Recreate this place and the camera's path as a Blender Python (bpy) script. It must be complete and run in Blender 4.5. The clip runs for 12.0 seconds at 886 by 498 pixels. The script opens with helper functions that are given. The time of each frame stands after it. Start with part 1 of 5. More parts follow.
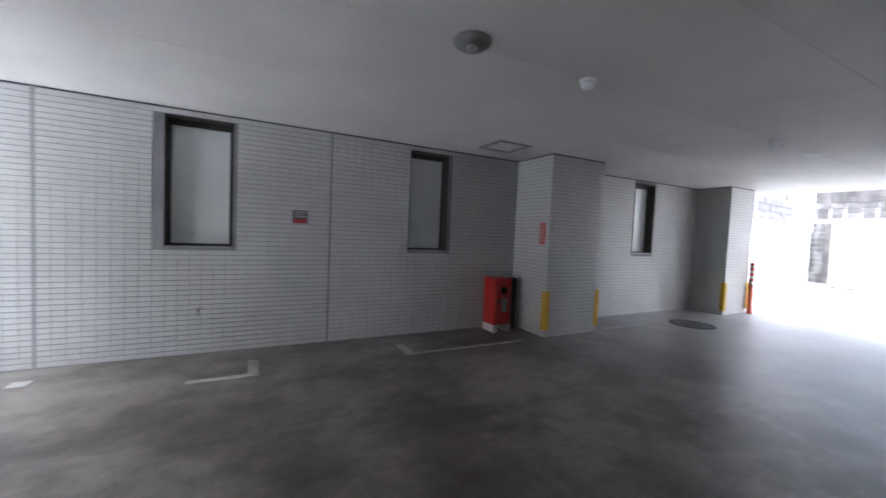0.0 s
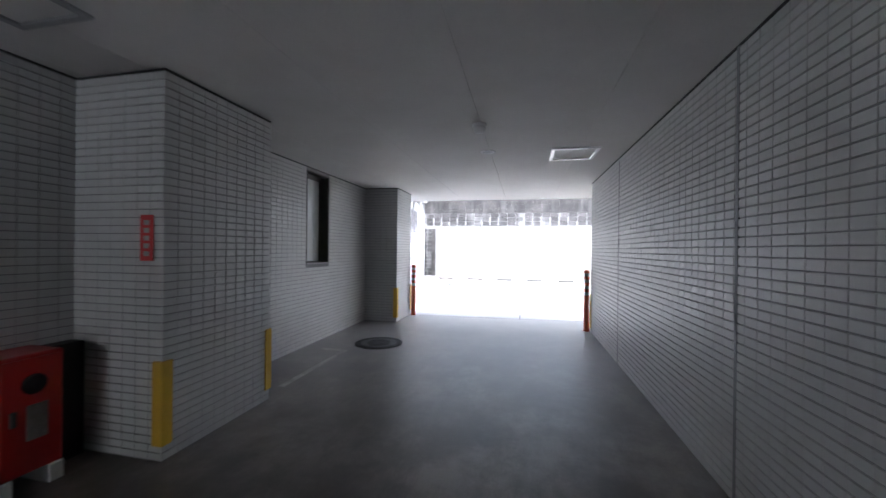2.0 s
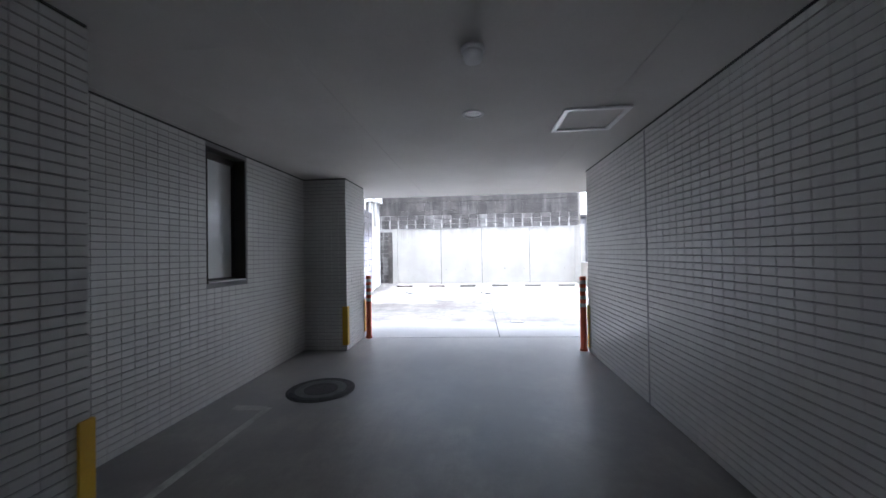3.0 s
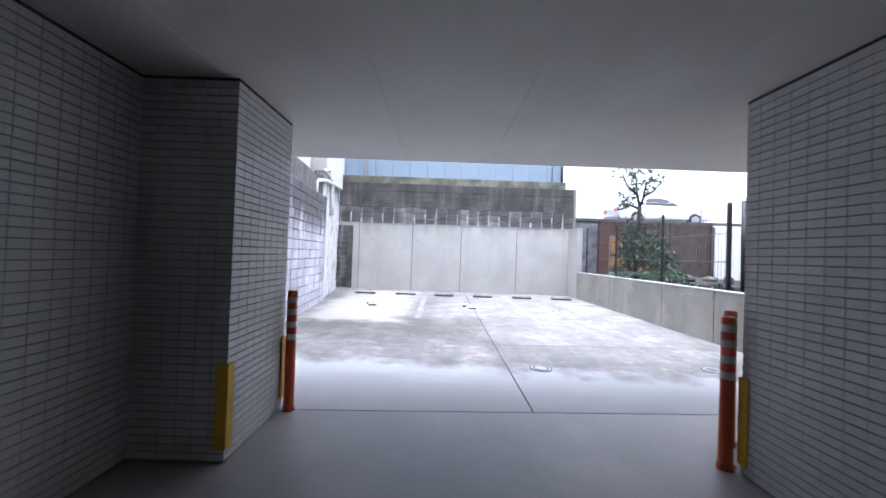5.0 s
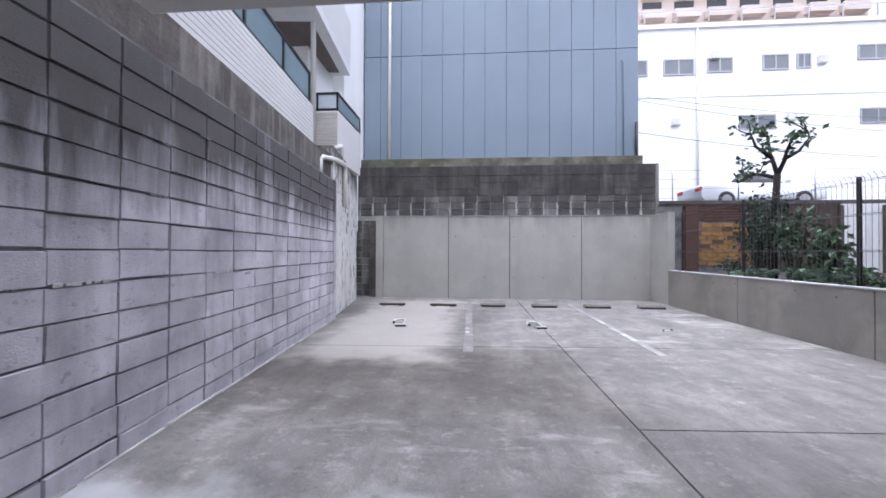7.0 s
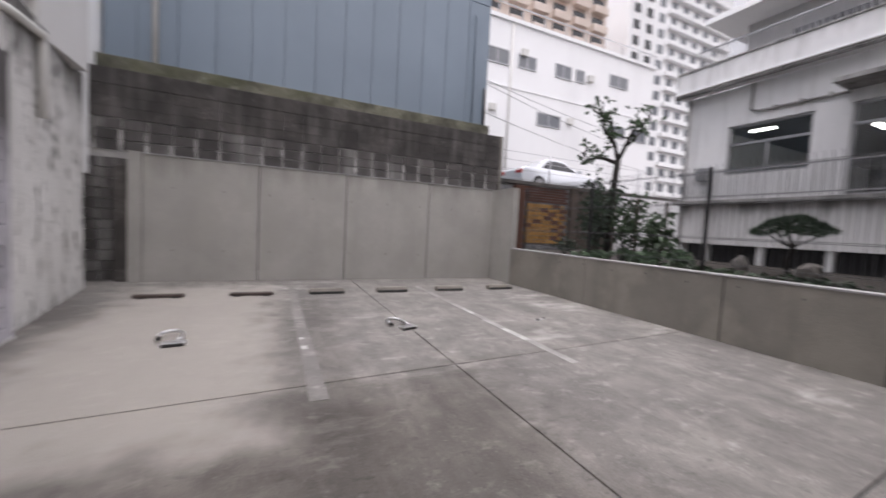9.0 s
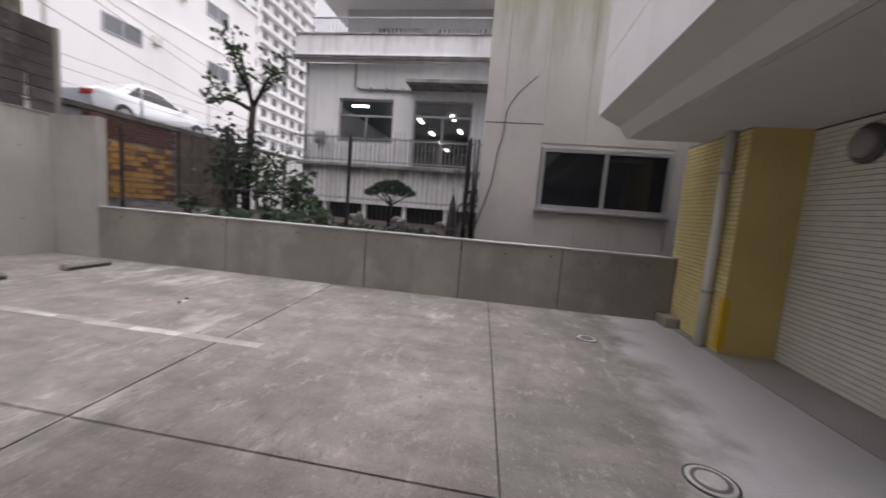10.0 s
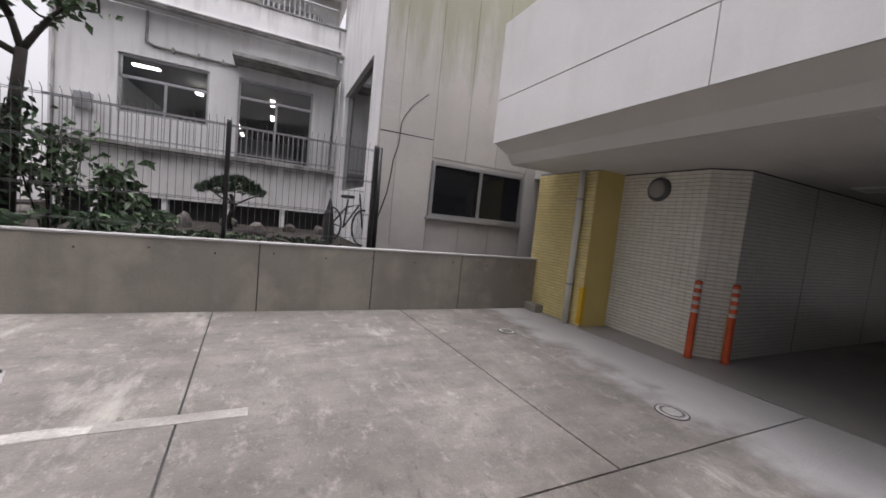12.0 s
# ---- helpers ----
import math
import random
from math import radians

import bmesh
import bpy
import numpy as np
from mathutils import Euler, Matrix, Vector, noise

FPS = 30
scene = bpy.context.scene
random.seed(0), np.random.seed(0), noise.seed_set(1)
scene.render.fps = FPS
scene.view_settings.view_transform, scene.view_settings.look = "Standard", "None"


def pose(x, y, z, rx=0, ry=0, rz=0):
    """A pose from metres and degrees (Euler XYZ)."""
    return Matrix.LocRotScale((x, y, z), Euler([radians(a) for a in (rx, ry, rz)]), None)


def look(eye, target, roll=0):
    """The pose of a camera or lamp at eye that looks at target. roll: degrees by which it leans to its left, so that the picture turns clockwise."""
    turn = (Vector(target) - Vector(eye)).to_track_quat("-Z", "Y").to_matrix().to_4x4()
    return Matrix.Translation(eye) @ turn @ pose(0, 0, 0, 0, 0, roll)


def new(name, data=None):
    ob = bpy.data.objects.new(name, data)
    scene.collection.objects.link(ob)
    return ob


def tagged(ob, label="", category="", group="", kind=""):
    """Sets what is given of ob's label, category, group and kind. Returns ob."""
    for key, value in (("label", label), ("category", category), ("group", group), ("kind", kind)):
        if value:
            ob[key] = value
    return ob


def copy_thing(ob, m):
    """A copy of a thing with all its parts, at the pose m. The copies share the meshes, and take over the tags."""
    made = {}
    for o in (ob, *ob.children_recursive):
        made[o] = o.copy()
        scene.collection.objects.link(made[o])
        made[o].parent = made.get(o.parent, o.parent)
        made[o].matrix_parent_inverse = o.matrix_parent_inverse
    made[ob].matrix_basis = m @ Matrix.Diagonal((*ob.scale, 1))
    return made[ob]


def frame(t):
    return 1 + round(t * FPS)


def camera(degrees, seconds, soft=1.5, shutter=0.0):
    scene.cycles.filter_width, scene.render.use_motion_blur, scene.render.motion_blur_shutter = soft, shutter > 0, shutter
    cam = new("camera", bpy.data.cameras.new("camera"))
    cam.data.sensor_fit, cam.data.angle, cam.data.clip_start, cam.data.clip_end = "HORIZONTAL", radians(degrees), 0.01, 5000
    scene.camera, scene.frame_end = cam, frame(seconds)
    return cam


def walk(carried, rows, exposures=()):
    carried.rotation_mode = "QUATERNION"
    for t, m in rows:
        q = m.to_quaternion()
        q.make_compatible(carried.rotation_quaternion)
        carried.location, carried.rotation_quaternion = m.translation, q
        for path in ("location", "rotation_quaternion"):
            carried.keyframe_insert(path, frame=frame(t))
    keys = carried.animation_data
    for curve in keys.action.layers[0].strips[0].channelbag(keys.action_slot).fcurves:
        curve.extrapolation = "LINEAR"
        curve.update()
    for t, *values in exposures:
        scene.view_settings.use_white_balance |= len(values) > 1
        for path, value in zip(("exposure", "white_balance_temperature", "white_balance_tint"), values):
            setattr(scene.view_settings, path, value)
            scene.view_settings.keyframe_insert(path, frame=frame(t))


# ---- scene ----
cam = camera(100.5, 12.0, 1.6, 0.25)
PATH = [
    (0, (0.074, 0.549, 1.34), (0.982, 2.329, 1.248), 2.5),
    (0.5, (0.31, 0.953, 1.328), (1.652, 2.428, 1.175), 0.1),
    (1, (0.664, 1.337, 1.353), (2.296, 2.493, 1.321), 1.3),
    (1.5, (1.138, 1.747, 1.365), (3.018, 2.429, 1.38), -0.3),
    (2, (1.647, 2.061, 1.329), (3.602, 2.486, 1.328), 0.6),
    (2.5, (2.28, 2.269, 1.346), (4.277, 2.389, 1.343), -0.3),
    (3, (2.93, 2.436, 1.347), (4.921, 2.624, 1.369), -0.9),
    (3.2, (3.181, 2.515, 1.339), (5.18, 2.568, 1.384), 0.3),
    (5, (5.622, 2.956, 1.347), (7.622, 2.951, 1.378), 2.0),
    (5.5, (6.295, 3.082, 1.335), (8.293, 3.136, 1.296), 0.3),
    (6, (6.993, 3.202, 1.331), (8.987, 3.351, 1.314), 1.6),
    (6.5, (7.678, 3.283, 1.34), (9.671, 3.445, 1.352), 0.4),
    (8.5, (10.055, 3.733, 1.353), (12.053, 3.822, 1.394), 1.3),
    (9, (10.551, 3.77, 1.344), (12.364, 2.934, 1.227), 3.0),
    (9.5, (11.036, 3.752, 1.333), (12.294, 2.209, 1.145), 2.1),
    (10, (11.387, 3.752, 1.35), (11.68, 1.787, 1.127), 4.5),
    (10.5, (11.831, 3.704, 1.38), (11.525, 1.733, 1.225), 2.4),
    (11, (12.26, 3.686, 1.418), (11.563, 1.818, 1.255), 5.4),
    (11.5, (12.84, 3.622, 1.406), (12.142, 1.751, 1.306), 5.7),
    (12, (13.317, 3.559, 1.426), (12.466, 1.756, 1.272), 5.8),
]
EXPOSURES = [(0, 4.5, 5600, 14), (1.0, 4.4, 5600, 14), (1.6, 4.05, 5600, 14), (2.2, 3.55, 5600, 13), (3.2, 2.92, 5500, 13), (5.0, 2.25, 5400, 16), (5.6, 2.1, 5450, 17), (6.5, 1.54, 5600, 18), (8.5, 0.88, 6000, 19), (9.2, 0.68, 6450, 19), (10.2, 0.7, 6500, 19), (11.2, 0.72, 6500, 18), (12.0, 0.85, 6500, 18)]
walk(cam, [(t, look(eye, target, roll)) for t, eye, target, roll in PATH], EXPOSURES)

# ---- world and light ----
world = bpy.data.worlds.new("overcast_sky")
scene.world = world
world.use_nodes = True
wn, wl = world.node_tree.nodes, world.node_tree.links
sky = wn.new("ShaderNodeTexSky")
sky.sky_type = "NISHITA"
sky.sun_disc = False
sky.sun_elevation, sky.sun_rotation = radians(84), radians(18)
sky.air_density, sky.dust_density = 1.0, 6.0
grey = wn.new("ShaderNodeHueSaturation")
grey.inputs["Saturation"].default_value = 0.12
wl.new(sky.outputs[0], grey.inputs["Color"])
wl.new(grey.outputs[0], wn["Background"].inputs["Color"])
wn["Background"].inputs["Strength"].default_value = 0.15
sun = new("sun", bpy.data.lights.new("sun", "SUN"))
sun.data.energy, sun.data.angle, sun.data.color = 1.5, radians(130), (1.0, 0.99, 0.97)
sun.matrix_world = look((1, 3, 30), (10, 0, 0))


# ---- materials ----
def mat(name, c1, c2=None, rough=0.6, scale=1.5, fine=40.0, grain=0.12, bump=0.15, metal=0.0, rnd=0.0, streak=None, streak_amount=0.5, blotch=None, blotch_scale=0.35, streak_scale=2.5, coat=0.0, spec=0.5, mottle=None, scuff=None, fleck=None, chips=None):
    """A procedural surface: two tones in clouds, fine grain with relief, piece-to-piece variation, run-down streaks, wide stains."""
    m = bpy.data.materials.new(name)
    m.use_nodes = True
    n, l = m.node_tree.nodes, m.node_tree.links
    b = n["Principled BSDF"]
    c2 = c2 or tuple(0.8 * v for v in c1)
    geo = n.new("ShaderNodeNewGeometry")

    def cloud(sc, detail=5.0, stretch=None, lo=0.35, hi=0.65, tough=0.55):
        t = n.new("ShaderNodeTexNoise")
        t.inputs["Scale"].default_value, t.inputs["Detail"].default_value, t.inputs["Roughness"].default_value = sc, detail, tough
        src = geo.outputs["Position"]
        if stretch:
            mp = n.new("ShaderNodeMapping")
            mp.inputs["Scale"].default_value = stretch
            l.new(src, mp.inputs["Vector"])
            src = mp.outputs[0]
        l.new(src, t.inputs["Vector"])
        r = n.new("ShaderNodeMapRange")
        r.inputs["From Min"].default_value, r.inputs["From Max"].default_value = lo, hi
        l.new(t.outputs["Fac"], r.inputs["Value"])
        return r.outputs[0]

    def blend(fac, a, bcol, kind="MIX"):
        x = n.new("ShaderNodeMix")
        x.data_type, x.blend_type = "RGBA", kind
        for key, v in ((0, fac), (6, a), (7, bcol)):
            if hasattr(v, "links"):
                l.new(v, x.inputs[key])
            elif key:
                x.inputs[key].default_value = (*v, 1)
            else:
                x.inputs[key].default_value = v
        return x.outputs[2]

    def times(v, k):
        x = n.new("ShaderNodeMath")
        x.operation = "MULTIPLY"
        l.new(v, x.inputs[0])
        x.inputs[1].default_value = k
        return x.outputs[0]

    col = blend(cloud(scale), c1, c2)
    f = cloud(fine, 3.0, lo=0.3, hi=0.7)
    col = blend(times(f, grain), col, tuple(0.35 * v for v in c1))
    if mottle:
        col = blend(times(cloud(3.4, 14.0, None, 0.45, 0.66, 0.75), 0.6), col, mottle)
        col = blend(times(cloud(0.5, 12.0, None, 0.46, 0.68, 0.7), 0.6), col, mottle)
        col = blend(times(cloud(2.0, 14.0, (0.22, 1.0, 1), 0.5, 0.66, 0.75), 0.55), col, mottle)
    if scuff:
        col = blend(times(cloud(1.3, 12.0, (1.0, 0.35, 1), 0.56, 0.70, 0.7), 0.6), col, scuff)
        col = blend(times(cloud(190.0, 2.0, None, 0.58, 0.72, 0.5), 0.55), col, tuple(0.4 * v for v in c1))
    if fleck:
        col = blend(times(cloud(6.0, 9.0, (1.0, 0.6, 1.0), 0.55, 0.68, 0.75), 0.3), col, fleck)
        col = blend(times(cloud(16.0, 6.0, (1.0, 0.5, 1), 0.60, 0.66, 0.65), 0.5), col, tuple(0.28 * v for v in c1))
        col = blend(times(cloud(38.0, 5.0, None, 0.60, 0.70, 0.6), 0.22), col, fleck)
    if blotch:
        col = blend(times(cloud(blotch_scale, 8.0, lo=0.46, hi=0.62, tough=0.62), 0.85), col, blotch)
    if streak:
        col = blend(times(cloud(streak_scale, 6.0, (1, 1, 0.12), 0.5, 0.75), streak_amount), col, streak)
    if chips:
        col = blend(times(cloud(5.5, 4.0, (1, 1, 0.45), 0.60, 0.62, 0.6), 0.9), col, chips)
        col = blend(times(cloud(14.0, 3.0, (1, 1, 0.3), 0.645, 0.665, 0.5), 0.85), col, chips)
    if rnd:
        info = n.new("ShaderNodeObjectInfo")
        add = n.new("ShaderNodeMath")
        add.operation = "ADD"
        l.new(info.outputs["Random"], add.inputs[0])
        l.new(geo.outputs["Random Per Island"], add.inputs[1])
        fr = n.new("ShaderNodeMath")
        fr.operation = "FRACT"
        l.new(add.outputs[0], fr.inputs[0])
        col = blend(times(fr.outputs[0], rnd), col, tuple(0.3 * v for v in c1))
    l.new(col, b.inputs["Base Color"])
    b.inputs["Roughness"].default_value, b.inputs["Metallic"].default_value = rough, metal
    b.inputs["Coat Weight"].default_value, b.inputs["Specular IOR Level"].default_value = coat, spec
    if bump:
        bp = n.new("ShaderNodeBump")
        bp.inputs["Strength"].default_value, bp.inputs["Distance"].default_value = bump, 0.01
        l.new(f, bp.inputs["Height"])
        l.new(bp.outputs[0], b.inputs["Normal"])
    return m


def glow(name, color, strength):
    m = bpy.data.materials.new(name)
    m.use_nodes = True
    b = m.node_tree.nodes["Principled BSDF"]
    b.inputs["Base Color"].default_value = (*color, 1)
    b.inputs["Emission Color"].default_value, b.inputs["Emission Strength"].default_value = (*color, 1), strength
    return m


def clear(name, tint=(1, 1, 1), rough=0.0):
    m = bpy.data.materials.new(name)
    m.use_nodes = True
    b = m.node_tree.nodes["Principled BSDF"]
    b.inputs["Base Color"].default_value = (*tint, 1)
    b.inputs["Roughness"].default_value, b.inputs["Transmission Weight"].default_value, b.inputs["IOR"].default_value = rough, 1.0, 1.45
    return m


TILE = mat("glazed_tile", (0.60, 0.60, 0.58), (0.54, 0.54, 0.525), 0.35, 0.8, 25, 0.06, 0.03, rnd=0.10)
TILE_OUT = mat("cream_tile", (0.80, 0.775, 0.68), (0.72, 0.70, 0.61), 0.35, 0.8, 25, 0.06, 0.03, rnd=0.16)
YELLOW_TILE = mat("yellow_tile", (0.80, 0.68, 0.32), (0.70, 0.58, 0.25), 0.4, 1.2, 25, 0.08, 0.03, rnd=0.2)
YELLOW_WALL = mat("yellow_render", (0.66, 0.53, 0.20), (0.58, 0.46, 0.165), 0.75, 1.2, 60, 0.15, 0.1)
JOINT = mat("tile_joint", (0.31, 0.31, 0.31), (0.22, 0.22, 0.225), 0.9, 2, 50)
SEAL = mat("joint_sealant", (0.30, 0.30, 0.31), (0.25, 0.25, 0.26), 0.7, 2, 50)
GAP = mat("shadow_gap", (0.06, 0.06, 0.06), (0.045, 0.045, 0.045), 0.9, 2, 50)
CEIL = mat("ceiling_board", (0.63, 0.615, 0.585), (0.56, 0.545, 0.52), 0.8, 0.5, 70, 0.06, 0.08, blotch=(0.54, 0.525, 0.495), blotch_scale=0.5)
WHITE = mat("white_paint", (0.80, 0.80, 0.80), (0.72, 0.72, 0.72), 0.6, 0.8, 50, 0.06, 0.06, streak=(0.4, 0.4, 0.38), streak_amount=0.18)
YARD = mat("yard_concrete", (0.295, 0.277, 0.254), (0.185, 0.174, 0.16), 0.85, 1.3, 60, 0.35, 0.4, mottle=(0.095, 0.088, 0.082), scuff=(0.54, 0.515, 0.48), fleck=(0.62, 0.60, 0.56))


def run_off(m, z0, z1, colour, strength):
    """Dark run-off stains that come down a wall from its top."""
    n, l = m.node_tree.nodes, m.node_tree.links
    b = n["Principled BSDF"]
    geo = n.new("ShaderNodeNewGeometry")
    mp = n.new("ShaderNodeMapping")
    mp.inputs["Scale"].default_value = (1, 1, 0.1)
    l.new(geo.outputs["Position"], mp.inputs["Vector"])
    t = n.new("ShaderNodeTexNoise")
    t.inputs["Scale"].default_value, t.inputs["Detail"].default_value, t.inputs["Roughness"].default_value = 3.2, 10.0, 0.7
    l.new(mp.outputs[0], t.inputs["Vector"])
    sep = n.new("ShaderNodeSeparateXYZ")
    l.new(geo.outputs["Position"], sep.inputs[0])
    up = n.new("ShaderNodeMapRange")
    for key, v in (("From Min", z0), ("From Max", z1), ("To Min", -0.35), ("To Max", 0.32)):
        up.inputs[key].default_value = v
    l.new(sep.outputs[2], up.inputs["Value"])
    add = n.new("ShaderNodeMath")
    l.new(t.outputs["Fac"], add.inputs[0])
    l.new(up.outputs[0], add.inputs[1])
    r = n.new("ShaderNodeMapRange")
    r.inputs["From Min"].default_value, r.inputs["From Max"].default_value, r.inputs["To Max"].default_value = 0.48, 0.75, strength
    l.new(add.outputs[0], r.inputs["Value"])
    mx = n.new("ShaderNodeMix")
    mx.data_type = "RGBA"
    l.new(r.outputs[0], mx.inputs[0])
    l.new(b.inputs["Base Color"].links[0].from_socket, mx.inputs[6])
    mx.inputs[7].default_value = (*colour, 1)
    l.new(mx.outputs[2], b.inputs["Base Color"])


def zones(m, regions):
    """Swap the colour of a floor inside soft-edged regions of the plan: rows of (kind, numbers, colour, strength)."""
    n, l = m.node_tree.nodes, m.node_tree.links
    b = n["Principled BSDF"]
    geo = n.new("ShaderNodeNewGeometry")
    sep = n.new("ShaderNodeSeparateXYZ")
    l.new(geo.outputs["Position"], sep.inputs[0])

    def op(kind, a, c):
        x = n.new("ShaderNodeMath")
        x.operation = kind
        for k, v in ((0, a), (1, c)):
            if isinstance(v, (int, float)):
                x.inputs[k].default_value = v
            else:
                l.new(v, x.inputs[k])
        return x.outputs[0]

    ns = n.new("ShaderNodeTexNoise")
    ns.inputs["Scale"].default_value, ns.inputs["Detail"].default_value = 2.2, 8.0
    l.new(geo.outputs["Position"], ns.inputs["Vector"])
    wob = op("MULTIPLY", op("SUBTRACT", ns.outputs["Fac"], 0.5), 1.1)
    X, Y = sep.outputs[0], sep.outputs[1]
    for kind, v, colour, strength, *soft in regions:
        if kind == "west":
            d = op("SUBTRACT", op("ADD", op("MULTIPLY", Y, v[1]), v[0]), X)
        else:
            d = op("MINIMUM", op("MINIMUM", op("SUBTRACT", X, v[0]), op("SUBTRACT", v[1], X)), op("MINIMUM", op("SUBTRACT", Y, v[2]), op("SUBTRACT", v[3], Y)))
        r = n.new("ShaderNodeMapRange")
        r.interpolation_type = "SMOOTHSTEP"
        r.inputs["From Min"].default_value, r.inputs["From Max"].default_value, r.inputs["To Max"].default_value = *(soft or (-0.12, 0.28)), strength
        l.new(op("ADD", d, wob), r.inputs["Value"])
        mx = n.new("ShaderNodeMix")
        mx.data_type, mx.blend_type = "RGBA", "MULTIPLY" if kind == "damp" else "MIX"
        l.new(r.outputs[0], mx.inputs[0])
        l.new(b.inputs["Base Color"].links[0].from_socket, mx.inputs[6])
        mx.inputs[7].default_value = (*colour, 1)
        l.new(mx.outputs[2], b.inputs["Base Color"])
    return m


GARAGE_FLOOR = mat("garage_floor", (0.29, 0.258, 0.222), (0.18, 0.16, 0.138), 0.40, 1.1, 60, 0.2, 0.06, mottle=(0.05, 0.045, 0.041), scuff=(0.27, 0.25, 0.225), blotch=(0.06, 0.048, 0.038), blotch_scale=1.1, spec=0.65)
# floor paled toward the mouth: yard light and sheen put into the colour
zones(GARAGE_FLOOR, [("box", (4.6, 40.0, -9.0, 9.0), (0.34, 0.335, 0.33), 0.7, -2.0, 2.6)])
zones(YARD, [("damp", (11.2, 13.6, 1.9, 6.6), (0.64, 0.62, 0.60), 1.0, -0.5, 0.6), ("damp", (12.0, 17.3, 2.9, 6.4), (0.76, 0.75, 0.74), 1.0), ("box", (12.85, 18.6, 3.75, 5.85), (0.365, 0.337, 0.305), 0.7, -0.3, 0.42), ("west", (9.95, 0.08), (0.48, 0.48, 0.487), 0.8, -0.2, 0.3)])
APRON = mat("clean_concrete", (0.40, 0.40, 0.40), (0.34, 0.34, 0.34), 0.75, 0.7, 70, 0.15, 0.12)
CONC = mat("wall_concrete", (0.265, 0.246, 0.217), (0.20, 0.186, 0.163), 0.85, 0.9, 50, 0.18, 0.18, streak=(0.17, 0.157, 0.137), streak_amount=0.65, blotch=(0.285, 0.262, 0.228), blotch_scale=1.3)
CONC_BACK = mat("cast_wall_concrete", (0.44, 0.425, 0.392), (0.37, 0.358, 0.33), 0.85, 1.1, 50, 0.15, 0.15, streak=(0.30, 0.29, 0.265), streak_amount=0.45, streak_scale=1.6, blotch=(0.37, 0.358, 0.325), blotch_scale=1.9)
run_off(CONC_BACK, 1.5, 2.75, (0.20, 0.19, 0.17), 0.6)
CONC_DARK = mat("weathered_concrete", (0.16, 0.145, 0.132), (0.075, 0.068, 0.063), 0.9, 1.6, 40, 0.3, 0.3, mottle=(0.07, 0.065, 0.06), streak=(0.035, 0.035, 0.035), streak_amount=0.8, scuff=(0.24, 0.225, 0.21))
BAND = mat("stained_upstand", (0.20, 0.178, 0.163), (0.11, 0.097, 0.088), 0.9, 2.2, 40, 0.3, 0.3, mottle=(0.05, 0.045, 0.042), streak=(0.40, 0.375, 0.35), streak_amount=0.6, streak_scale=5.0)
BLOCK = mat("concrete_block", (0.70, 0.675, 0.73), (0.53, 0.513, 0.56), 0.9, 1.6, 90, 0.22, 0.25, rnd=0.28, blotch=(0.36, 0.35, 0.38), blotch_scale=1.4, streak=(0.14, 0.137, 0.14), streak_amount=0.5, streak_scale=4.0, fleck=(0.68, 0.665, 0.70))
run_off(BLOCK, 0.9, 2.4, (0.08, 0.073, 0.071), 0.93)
BLOCK_DARK = mat("sooty_block", (0.15, 0.137, 0.13), (0.055, 0.05, 0.047), 0.9, 1.3, 55, 0.3, 0.3, rnd=0.85, blotch=(0.08, 0.074, 0.07), blotch_scale=1.1, streak=(0.46, 0.45, 0.43), streak_amount=0.6, streak_scale=3.0)
OLD = mat("sooty_old_concrete", (0.105, 0.094, 0.087), (0.05, 0.045, 0.042), 0.9, 1.2, 50, 0.3, 0.3, rnd=0.35, mottle=(0.05, 0.047, 0.045), blotch=(0.03, 0.028, 0.026), blotch_scale=1.6, streak=(0.26, 0.245, 0.23), streak_amount=0.6, streak_scale=2.2, fleck=(0.34, 0.32, 0.30))
MORTAR = mat("mortar", (0.24, 0.235, 0.24), (0.10, 0.098, 0.10), 0.95, 3, 50)
MORTAR_LIP = mat("grey_mortar_lip", (0.36, 0.35, 0.355), (0.22, 0.213, 0.215), 0.95, 4, 50, 0.25, 0.3)
LIME_PALE = mat("pale_mortar", (0.56, 0.545, 0.53), (0.36, 0.35, 0.34), 0.95, 4, 50, 0.25, 0.3)
LIME = mat("lime_mortar", (0.50, 0.485, 0.465), (0.24, 0.23, 0.22), 0.95, 2.5, 50)
ROUGH_WHITE = mat("flaking_render", (0.76, 0.75, 0.73), (0.66, 0.65, 0.63), 0.9, 1.5, 30, 0.2, 0.4, streak=(0.30, 0.285, 0.26), streak_amount=0.5, streak_scale=3.0, chips=(0.10, 0.093, 0.085))
run_off(ROUGH_WHITE, 2.1, 3.6, (0.06, 0.055, 0.05), 0.9)
BLUE = mat("blue_steel_siding", (0.215, 0.268, 0.325), (0.19, 0.238, 0.292), 0.5, 0.4, 30, 0.05, 0.03, rnd=0.08, streak=(0.2, 0.26, 0.31), streak_amount=0.3)
FAR_WHITE = mat("sunlit_render", (0.93, 0.93, 0.93), (0.90, 0.90, 0.90), 0.8, 0.2, 20, 0.04, 0.0, streak=(0.55, 0.55, 0.55), streak_amount=0.2, streak_scale=0.6)
SCHOOL = mat("stained_render", (0.82, 0.82, 0.82), (0.72, 0.72, 0.725), 0.85, 0.7, 40, 0.1, 0.1, streak=(0.36, 0.35, 0.34), streak_amount=0.4, streak_scale=4.5)
run_off(SCHOOL, 4.9, 6.9, (0.26, 0.25, 0.24), 0.6)
LEDGE = mat("sooty_ledge", (0.42, 0.41, 0.40), (0.20, 0.195, 0.19), 0.9, 2.5, 40, 0.3, 0.2, streak=(0.07, 0.068, 0.065), streak_amount=0.8, streak_scale=5.0)
